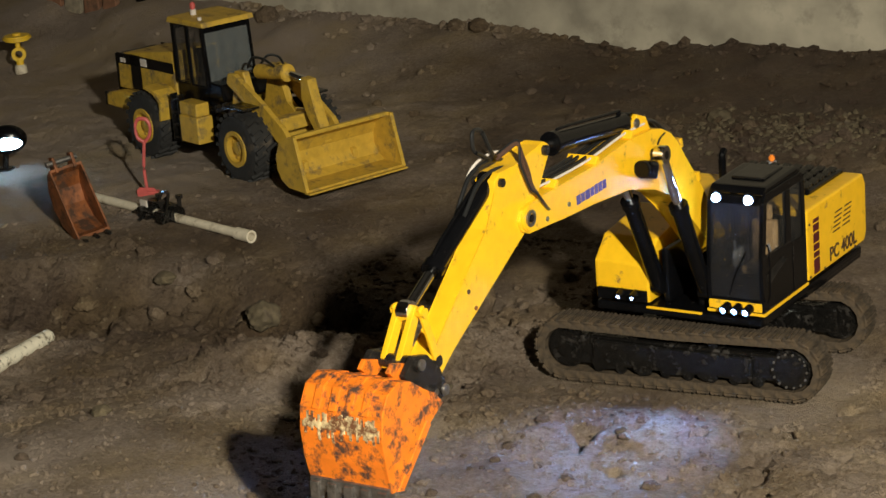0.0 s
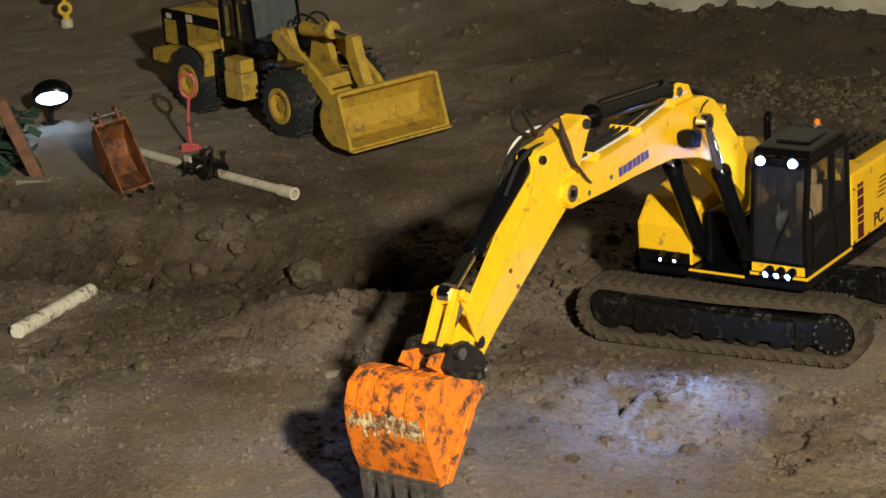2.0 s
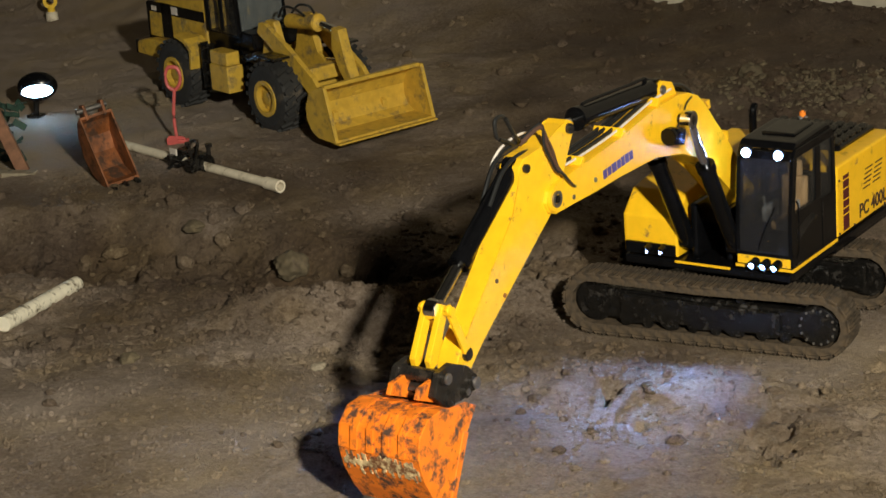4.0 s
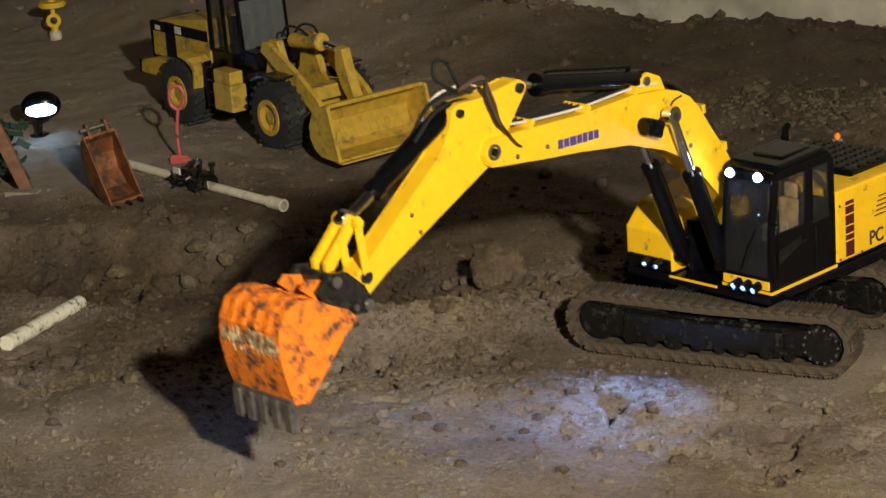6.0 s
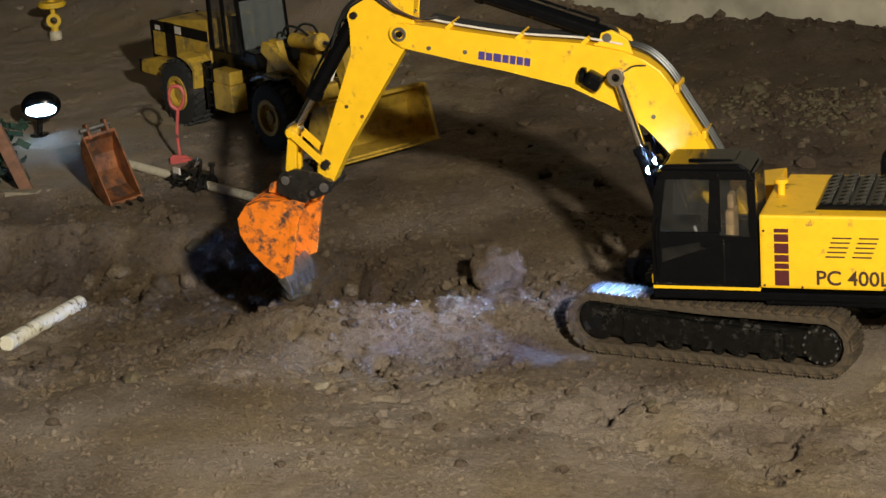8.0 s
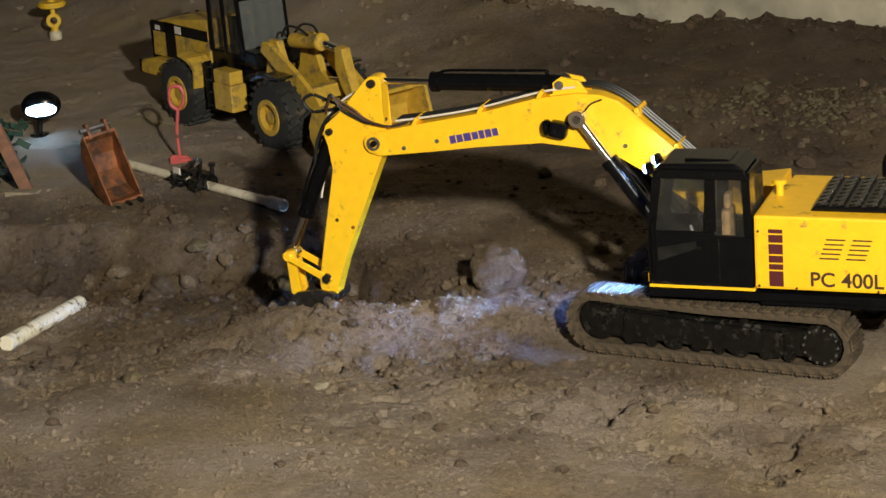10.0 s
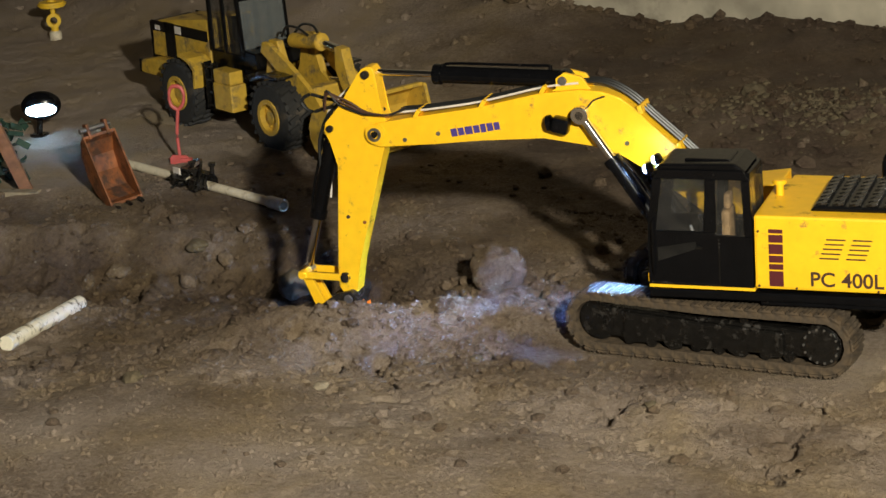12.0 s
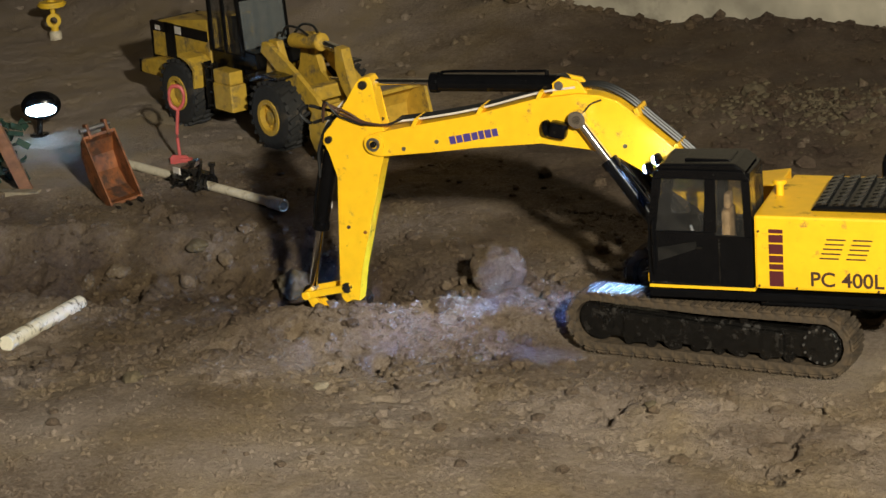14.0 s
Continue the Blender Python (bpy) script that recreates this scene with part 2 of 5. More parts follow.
def lettering(name, words, size, m, material, parent):
    cu = bpy.data.curves.new(name, "FONT")
    cu.body, cu.size, cu.extrude, cu.offset = words, size, 0.0004, 0.0004
    tmp = bpy.data.objects.new(name, cu)
    scene.collection.objects.link(tmp)
    me = bpy.data.meshes.new_from_object(tmp.evaluated_get(bpy.context.evaluated_depsgraph_get()))
    bpy.data.objects.remove(tmp)
    me.materials.clear()
    me.materials.append(material)
    ob = new(name, me)
    ob.parent, ob.matrix_basis = parent, m
    return ob


def thing(name, label, category, m=None, group=""):
    ob = new(name)
    ob.empty_display_size = 0.02
    if m is not None:
        ob.matrix_basis = m
    return tagged(ob, label, category, group)


# ---- ground: one sheet of dug soil ----
_perm = np.random.RandomState(7).permutation(512)
_vals = np.random.RandomState(8).rand(512)


def lattice(x, y, seed=0):
    xi, yi = np.floor(x).astype(int), np.floor(y).astype(int)
    fx, fy = x - xi, y - yi
    fx, fy = fx * fx * (3 - 2 * fx), fy * fy * (3 - 2 * fy)

    def h(a, b):
        return _vals[_perm[(_perm[(a + seed * 31) & 511] + b) & 511]]

    return (h(xi, yi) * (1 - fx) + h(xi + 1, yi) * fx) * (1 - fy) + (h(xi, yi + 1) * (1 - fx) + h(xi + 1, yi + 1) * fx) * fy


def rough_noise(x, y, scale, octaves, seed):
    s, a, f = 0, 1.0, scale
    for k in range(octaves):
        s = s + a * (lattice(x * f + 17.3 * k, y * f - 9.1 * k, seed + k) - 0.5)
        a, f = a * 0.5, f * 2.07
    return s


def blob(x, y, cx, cy, sx, sy=None, turn=0.0):
    c, s = math.cos(radians(turn)), math.sin(radians(turn))
    u, v = c * (x - cx) + s * (y - cy), -s * (x - cx) + c * (y - cy)
    return np.exp(-0.5 * ((u / sx) ** 2 + (v / (sy or sx)) ** 2))


def near_line(x, y, pts):
    best = np.full(np.shape(x), 1e9)
    for (ax, ay), (bx, by) in zip(pts, pts[1:]):
        dx, dy = bx - ax, by - ay
        t = np.clip(((x - ax) * dx + (y - ay) * dy) / (dx * dx + dy * dy), 0, 1)
        best = np.minimum(best, np.hypot(x - ax - t * dx, y - ay - t * dy))
    return best


TRENCH = ((-2.2, -0.28), (-1.45, -0.07), (-1.12, 0.04), (-0.86, 0.05), (-0.68, 0.02), (-0.55, -0.05))


SHELF = ((-4.6, -1.2), (-2.2, -0.66), (-0.97, -0.395), (-0.75, -0.362), (-0.64, -0.235), (-0.54, -0.235), (-0.43, -0.315), (-0.1, -0.38), (0.3, -0.50), (3.2, -1.3))
BANK = ((-4.6, 0.12), (-1.9, 0.095), (-1.42, 0.080), (-1.11, 0.075), (-0.965, 0.058), (-0.88, 0.051), (-0.78, 0.041), (-0.69, 0.055), (-0.55, 0.074), (-0.30, 0.064), (-0.22, 0.072), (3.2, 0.09))


def along_knots(x, knots):
    return np.interp(x, [k[0] for k in knots], [k[1] for k in knots])


def wall_y(x):
    return 1.69 - 0.136 * (x + 1.11)


def ground_parts(x, y):
    x, y = np.asarray(x, float), np.asarray(y, float)
    firm = np.clip(np.maximum(np.abs(x + 0.008) - 0.20, np.abs(y) - 0.13) / 0.10, 0, 1)
    wob = rough_noise(x, y, 6, 3, 3)
    dist = near_line(x, y, TRENCH) + 0.05 * wob
    cut = 1 / (1 + np.exp((dist - 0.115) / 0.016))
    bite = blob(x, y, -0.53, -0.085, 0.075, 0.055)
    clods = blob(x, y, -0.40, 0.0, 0.12, 0.08, 20)
    back = np.clip(1 - (wall_y(x) - y + 0.12 * wob) / 0.42, 0, 1)
    far = 0.12 + 0.88 / (1 + np.exp((y - 0.14) / 0.04))
    # the undug shelf beside the trench rises gently behind a ragged edge
    up = along_knots(x, SHELF) - y + 0.10 * wob
    edge = 1 / (1 + np.exp(-up / 0.012))
    climb = np.clip(up / 0.34, 0, 1)
    shelf = 0.012 * edge + 0.030 * climb * climb * (3 - 2 * climb)
    calm = 1 - 0.75 * edge
    band = np.exp(-((up - 0.02) / 0.15) ** 2) / (1 + np.exp((x + 0.25) / 0.05)) + 0.8 * cut
    pits = -0.026 * np.clip(rough_noise(x, y, 38, 2, 61) - 0.33 + 0.11 * np.clip(band, 0, 1), 0, 0.14) / 0.14 * far * (1 - edge * (1 - np.clip(band, 0, 1)))
    # the soil is trodden smooth away from the dig
    off = np.maximum(np.maximum(-2.4 - x, x - 0.62), np.maximum(-0.86 - y, y - 1.75))
    dug = 1 / (1 + (np.maximum(off, 0) / 0.12) ** 2)
    z = rough_noise(x, y, 2.2, 3, 11) * 0.022 + dug * (rough_noise(x, y, 7, 4, 21) * 0.011 * calm + rough_noise(x, y, 26, 2, 51) * 0.006 * far * calm + rough_noise(x, y, 60, 2, 31) * 0.0060 * (0.45 + 0.55 * far) * (0.35 + 0.65 * calm) + pits)
    z = z * (0.06 + 0.94 * firm) - 0.0045 * (1 - firm) + 0.050 * blob(x, y, -0.505, -0.152, 0.16, 0.032, 26)
    lumps = np.maximum(rough_noise(x, y, 34, 3, 41), 0)
    ridge = np.maximum(rough_noise(x, y, 19, 3, 81), 0)
    z = z - 0.070 * cut * firm - 0.015 * bite + (0.012 + 0.020 * lumps) * clods
    z = z + (0.024 * lumps + 0.040 * ridge) * cut * firm + 0.016 * np.exp(-((dist - 0.155) / 0.03) ** 2) * firm * (0.4 + wob)
    z = z + 0.034 * blob(x, y, -0.485, -0.178, 0.09, 0.028, 26) + 0.05 * blob(x, y, 0.05, 1.0, 0.5, 0.16, -8) + shelf * firm
    bank = along_knots(x, BANK) + 0.012 * rough_noise(x, y, 13, 3, 71)
    hold = back ** 1.3
    z = z * (1 - hold) + bank * hold
    # damp trench and bank; further patches paint the fall of light into the soil
    damp_shade = 0.75 * cut + 0.15 * (1 - edge) * blob(x, y, -0.80, -0.10, 0.40, 0.22, 8) - 0.70 * blob(x, y, -0.43, -0.08, 0.11, 0.08, 10) + 0.55 * blob(x, y, -0.20, -0.20, 0.13, 0.09) + 0.5 * blob(x, y, -0.85, 0.08, 0.42, 0.20, 8) + 0.42 * blob(x, y, -0.70, 0.62, 0.55, 0.30)
    damp_shade = damp_shade + 0.85 * blob(x, y, -0.35, 1.33, 0.80, 0.16, -8) + 0.95 * np.clip(back * 2, 0, 1) / (1 + np.exp(-(x + 0.80) / 0.12)) + 0.8 * blob(x, y, 0.0, 1.15, 0.6, 0.36) + 0.15 * blob(x, y, -0.35, 0.45, 0.45, 0.3)
    damp_shade = damp_shade - 0.10 * blob(x, y, -0.25, -0.62, 0.3, 0.25) + 0.12 * blob(x, y, 0.25, -0.5, 0.25, 0.25) + 0.22 * blob(x, y, -0.85, -0.55, 0.35, 0.3) - 0.70 * blob(x, y, -1.62, 0.95, 0.38, 0.40) - 1.0 * blob(x, y, -2.05, 1.44, 0.45, 0.50) - 0.40 * blob(x, y, -0.69, -0.32, 0.13, 0.12) - 0.35 * blob(x, y, -0.20, -0.48, 0.14, 0.14) + 0.7 * wob + 0.35 * rough_noise(x, y, 3.1, 2, 91)
    damp_shade = np.clip(damp_shade, -0.8, 1)
    return z, damp_shade


def ground_z(x, y):
    return float(ground_parts(np.array([x]), np.array([y]))[0][0])


def graded(lo, a, b, hi, step):
    inner = np.arange(a, b, step)
    left = a - np.cumsum(step * 1.12 ** np.arange(1, 60))
    right = inner[-1] + np.cumsum(step * 1.12 ** np.arange(1, 60))
    return np.concatenate([[lo], left[left > lo + 0.1][::-1], inner, right[right < hi - 0.1], [hi]])


def sheet(name, xs, ys, material):
    X, Y = np.meshgrid(xs, ys)
    Z, damp_shade = ground_parts(X, Y)
    nx, ny = len(xs), len(ys)
    co = np.stack([X, Y, Z], -1).reshape(-1, 3)
    i = (np.arange(ny - 1)[:, None] * nx + np.arange(nx - 1)[None, :]).ravel()
    quads = np.stack([i, i + 1, i + nx + 1, i + nx], 1)
    me = bpy.data.meshes.new(name)
    me.vertices.add(len(co))
    me.vertices.foreach_set("co", co.ravel())
    me.loops.add(quads.size)
    me.loops.foreach_set("vertex_index", quads.ravel())
    me.polygons.add(len(quads))
    me.polygons.foreach_set("loop_start", np.arange(0, quads.size, 4))
    me.polygons.foreach_set("use_smooth", np.ones(len(quads), bool))
    me.update()
    at = me.attributes.new("damp_shade", "FLOAT", "POINT")
    at.data.foreach_set("value", damp_shade.ravel().astype(np.float32))
    me.validate()
    me.materials.append(material)
    return new(name, me)


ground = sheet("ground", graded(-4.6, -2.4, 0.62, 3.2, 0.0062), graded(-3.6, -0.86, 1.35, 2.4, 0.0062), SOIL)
tagged(ground, "dug brown soil with clods, ruts and a shallow trench", "soil", kind="structure")

# the pale wall behind the bank, and the plain hall that closes the place
turn = math.degrees(math.atan(-0.136))
back_wall = part("wall_north", box(B(), -3.6, 4.4, 0.0, 0.12, -0.2, 3.8), CONCRETE)
back_wall.matrix_basis = pose(-1.11, 1.69, 0, 0, 0, turn)
tagged(back_wall, "pale stained concrete wall behind the soil bank", "wall", kind="structure")
# unseen walls and ceiling, added; near black so they return little light
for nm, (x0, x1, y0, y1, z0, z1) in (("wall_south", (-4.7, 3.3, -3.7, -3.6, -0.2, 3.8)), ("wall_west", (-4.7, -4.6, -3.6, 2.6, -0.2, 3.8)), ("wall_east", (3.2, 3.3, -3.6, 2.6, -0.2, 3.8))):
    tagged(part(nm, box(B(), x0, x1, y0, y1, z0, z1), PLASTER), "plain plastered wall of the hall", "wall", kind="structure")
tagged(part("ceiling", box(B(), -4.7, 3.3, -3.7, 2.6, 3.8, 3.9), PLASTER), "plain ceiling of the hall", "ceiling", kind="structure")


def clod_field(name, spots, label, material, kind="stuff"):
    """Many small angular lumps in one mesh: spots give x, y, size."""
    bm = B()
    bmesh.ops.create_icosphere(bm, subdivisions=1, radius=1)
    base = np.array([v.co[:] for v in bm.verts])
    tri = np.array([[v.index for v in f.verts] for f in bm.faces])
    bm.free()
    rng = np.random.RandomState(len(spots))
    V, T = [], []
    for k, (x, y, s) in enumerate(spots):
        q = base * (1 + 0.35 * (rng.rand(len(base), 1) - 0.5) * 2)
        q = q * np.array([1, 0.6 + 0.6 * rng.rand(), 0.45 + 0.45 * rng.rand()]) * s
        a = rng.rand() * 6.28
        c, n = math.cos(a), math.sin(a)
        q = np.stack([c * q[:, 0] - n * q[:, 1], n * q[:, 0] + c * q[:, 1], q[:, 2]], 1)
        V.append(q + np.array([x, y, 0]))
        T.append(tri + k * len(base))
    V = np.concatenate(V)
    cz = ground_parts(np.array([p[0] for p in spots]), np.array([p[1] for p in spots]))[0]
    V[:, 2] += np.repeat(cz + 0.15 * np.array([p[2] for p in spots]), len(base))
    me = bpy.data.meshes.new(name)
    me.from_pydata(V.tolist(), [], np.concatenate(T).tolist())
    at = me.attributes.new("damp_shade", "FLOAT", "POINT")
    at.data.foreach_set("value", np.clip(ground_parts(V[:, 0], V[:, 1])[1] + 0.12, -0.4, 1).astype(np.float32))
    me.materials.append(material)
    return tagged(new(name, me), label, "soil", kind=kind)


def scatter_clods():
    rng = np.random.RandomState(4)
    spots = []

    def heap(n, cx, cy, sx, sy, lo, hi, turn=0):
        c, s = math.cos(radians(turn)), math.sin(radians(turn))
        for _ in range(n):
            u, v = rng.randn() * sx, rng.randn() * sy
            x, y = cx + c * u - s * v, cy + s * u + c * v
            if abs(x + 0.008) < 0.215 and abs(y) < 0.135 or y > wall_y(x) - 0.02:
                continue
            spots.append((x, y, lo + (hi - lo) * rng.rand() ** 3))

    heap(2600, -0.40, -0.06, 0.12, 0.08, 0.0015, 0.009, 20)
    heap(900, -0.85, 0.0, 0.35, 0.10, 0.0012, 0.009, 15)
    heap(300, -0.75, 0.22, 0.40, 0.06, 0.0012, 0.008, 0)
    heap(500, -0.55, -0.25, 0.22, 0.08, 0.0012, 0.008, 10)
    heap(2500, -0.3, -0.42, 0.5, 0.25, 0.0008, 0.0042)
    heap(700, -0.45, -0.38, 0.45, 0.2, 0.002, 0.008)
    heap(1000, -0.9, 0.6, 0.8, 0.5, 0.0010, 0.008)
    heap(500, -0.6, 1.45, 0.9, 0.12, 0.002, 0.012, -8)
    heap(500, -0.15, 1.0, 0.30, 0.15, 0.003, 0.018)
    heap(300, 0.1, -0.3, 0.2, 0.1, 0.001, 0.006)
    for _ in range(420):
        x = -1.9 + 2.1 * rng.rand()
        spots.append((x, wall_y(x) - 0.006 - 0.06 * rng.rand() ** 2, 0.003 + 0.013 * rng.rand() ** 3))
    for _ in range(30000):
        x, y = -1.35 + 1.95 * rng.rand(), -0.88 + 1.35 * rng.rand()
        if abs(x + 0.008) < 0.215 and abs(y) < 0.135 or rng.rand() > 0.5 + 1.6 * float(rough_noise(np.array([x]), np.array([y]), 6.5, 2, 95)[0]):
            continue
        spots.append((x, y, 0.0010 + 0.0044 * rng.rand() ** 3.5))
    clod_field("soil_clods", spots, "loose brown clods and gravel scattered over the ground", SOIL)


scatter_clods()


# ---- the excavator: forward is -x, its left side faces -y ----
FOOT = (-0.001, 0.1669)            # boom foot pin, x and z on the house
BOOM_L = 0.5096                    # foot pin to elbow pin
CYL_PIN = (0.2255, 0.0978)         # boom cylinder pin on the boom
ARM_CYL_BASE = (0.262, 0.131)      # arm cylinder pin on the boom's back
ARM_CYL_ROD = (-0.0825, 0.0063)    # on the arm
BUCKET_CYL = (-0.0076, 0.0686)     # on the arm
LEVER_PIN = (0.2091, 0.0738)       # on the arm
BUCKET_PIN = (0.2360, 0.0660)      # arm tip
LEVER = 0.0647
LINK_PIN = (0.0230, 0.0520)        # on the hitch
BOOM_CYL_FOOT = (-0.078, 0.128)    # on the house

SWING = ((0, 84.7), (4.2, 84.7), (4.9, 84.0), (5.5, 80.5), (6.0, 72.5), (6.3, 64.4), (6.5, 56.3), (6.8, 43.1), (7.0, 34.8), (7.5, 20.0), (8.0, 11.3), (8.2, 9.6), (8.6, 8.5), (10.3, 8.3), (14.0, 8.4))
BOOM = ((0, 19.9), (0.5, 19.6), (1, 19.1), (1.5, 18.4), (2, 18.1), (2.5, 17.6), (3, 17.2), (3.5, 16.7), (4, 16.4), (4.6, 16.4), (5.3, 18.0), (5.9, 22.6), (6.3, 26.9), (6.5, 29.2), (6.8, 30.4), (7.0, 30.5), (7.5, 30.5), (8.0, 29.7), (8.2, 29.1), (8.8, 24.5), (9.5, 15.0), (10.0, 10.6), (10.3, 10.0), (10.5, 10.3), (11.0, 11.6), (11.5, 12.1), (12.0, 12.1), (12.5, 11.7), (13.0, 11.4), (13.5, 11.0), (14.0, 10.5))
ARM = ((0, -46.6), (0.5, -47.3), (1, -47.8), (1.5, -48.5), (2, -49.2), (2.5, -49.9), (3, -50.8), (3.5, -51.2), (4, -51.7), (4.7, -51.7), (5.5, -48.0), (6.3, -42.9), (6.5, -42.2), (6.8, -46.5), (7.0, -51.2), (7.5, -64.5), (8.0, -75.4), (8.2, -77.0), (8.8, -78.5), (9.6, -83.0), (10.3, -86.5), (10.5, -87.7), (11.0, -91.2), (11.5, -92.2), (12.0, -92.2), (12.5, -91.7), (13.0, -91.9), (13.5, -92.8), (14.0, -93.3))
BUCKET = ((0, -20.0), (0.5, -21.5), (1, -23.8), (1.5, -25.5), (2, -28.3), (2.5, -31.0), (3, -33.0), (3.5, -36.5), (4, -42.0), (4.6, -43.0), (5.5, -30.0), (6.3, -21.7), (6.5, -20.2), (6.8, -23.8), (7.0, -28.1), (7.5, -41.5), (8.0, -56.6), (8.2, -60.4), (9.2, -68.0), (10.3, -80.0), (11.0, -92.0), (12.0, -102.0), (12.5, -105.0), (13.2, -109.0), (14.0, -113.0))
LEVER_TURN = ((0, 70.9), (1, 68.6), (2, 67.2), (3, 66.3), (4, 63.8), (4.7, 64.0), (5.6, 76.0), (6.3, 86.6), (6.5, 84.3), (6.8, 76.5), (7.0, 70.5), (7.5, 55.1), (8.0, 43.5), (8.2, 42.0), (9.2, 34.0), (10.3, 25.0), (11.0, 14.0), (12.0, 1.0), (12.5, -3.7), (13.2, -9.0), (14.0, -12.8))


def glide(knots, t):
    """Smooth value between the knots, with no overshoot."""
    ts, vs = [k[0] for k in knots], [k[1] for k in knots]
    if t <= ts[0]:
        return vs[0]
    if t >= ts[-1]:
        return vs[-1]
    i = max(k for k in range(len(ts) - 1) if ts[k] <= t)
    sl = [(vs[k + 1] - vs[k]) / (ts[k + 1] - ts[k]) for k in range(len(ts) - 1)]

    def tangent(k):
        if k == 0 or k == len(ts) - 1:
            return 0.0
        a, b = sl[k - 1], sl[k]
        return 0.0 if a * b <= 0 else 2 * a * b / (a + b)

    h = ts[i + 1] - ts[i]
    u = (t - ts[i]) / h
    return ((2 * u ** 3 - 3 * u * u + 1) * vs[i] + (u ** 3 - 2 * u * u + u) * h * tangent(i) + (-2 * u ** 3 + 3 * u * u) * vs[i + 1] + (u ** 3 - u * u) * h * tangent(i + 1))


def swung(origin, degrees, q):
    """A point q = (forward, up) of a frame at origin (x, z) raised by degrees, on the house."""
    c, s = math.cos(radians(degrees)), math.sin(radians(degrees))
    return (origin[0] - (c * q[0] - s * q[1]), origin[1] + s * q[0] + c * q[1])


def joints(t):
    b, a, g, e, w = (glide(k, t) for k in (BOOM, ARM, BUCKET, LEVER_TURN, SWING))
    turn = pose(0, 0, 0, 0, 0, w)
    elbow = swung(FOOT, b, (BOOM_L, 0))
    tip = swung(elbow, a, BUCKET_PIN)
    lever = swung(elbow, a, LEVER_PIN)
    knee = swung(lever, e, (LEVER, 0))
    link = swung(tip, g, LINK_PIN)

    def at(p, degrees):
        return turn @ pose(p[0], 0, p[1], 0, degrees, 0)

    def along(p, q):
        return math.degrees(math.atan2(q[1] - p[1], p[0] - q[0]))

    cyl = swung(FOOT, b, CYL_PIN)
    k = along(BOOM_CYL_FOOT, cyl)
    ab, ar = swung(FOOT, b, ARM_CYL_BASE), swung(elbow, a, ARM_CYL_ROD)
    bb = swung(elbow, a, BUCKET_CYL)
    return {
        "house": turn, "boom": at(FOOT, b), "arm": at(elbow, a), "bucket": at(tip, g),
        "lever": at(lever, e), "link": at(knee, along(knee, link)),
        "boom_barrel": at(BOOM_CYL_FOOT, k), "boom_rod": at(cyl, k),
        "arm_barrel": at(ab, along(ab, ar)), "arm_rod": at(ar, along(ab, ar)),
        "bucket_barrel": at(bb, along(bb, knee)), "bucket_rod": at(knee, along(bb, knee)),
    }


excavator = thing("excavator", "yellow and black model crawler excavator, lit lamps, muddy tracks", "excavator")
moving = {}


def track_path(s, r, half):
    """A point and heading at the length s along a belt round two wheels."""
    total = 4 * half + 2 * math.pi * r
    s = s % total
    if s < 2 * half:
        return half - s, r, 180.0
    s -= 2 * half
    if s < math.pi * r:
        a = s / r
        return -half - r * math.sin(a), r * math.cos(a), 180.0 + math.degrees(a)
    s -= math.pi * r
    if s < 2 * half:
        return -half + s, -r, 0.0
    s -= 2 * half
    a = s / r
    return half + r * math.sin(a), -r * math.cos(a), math.degrees(a)


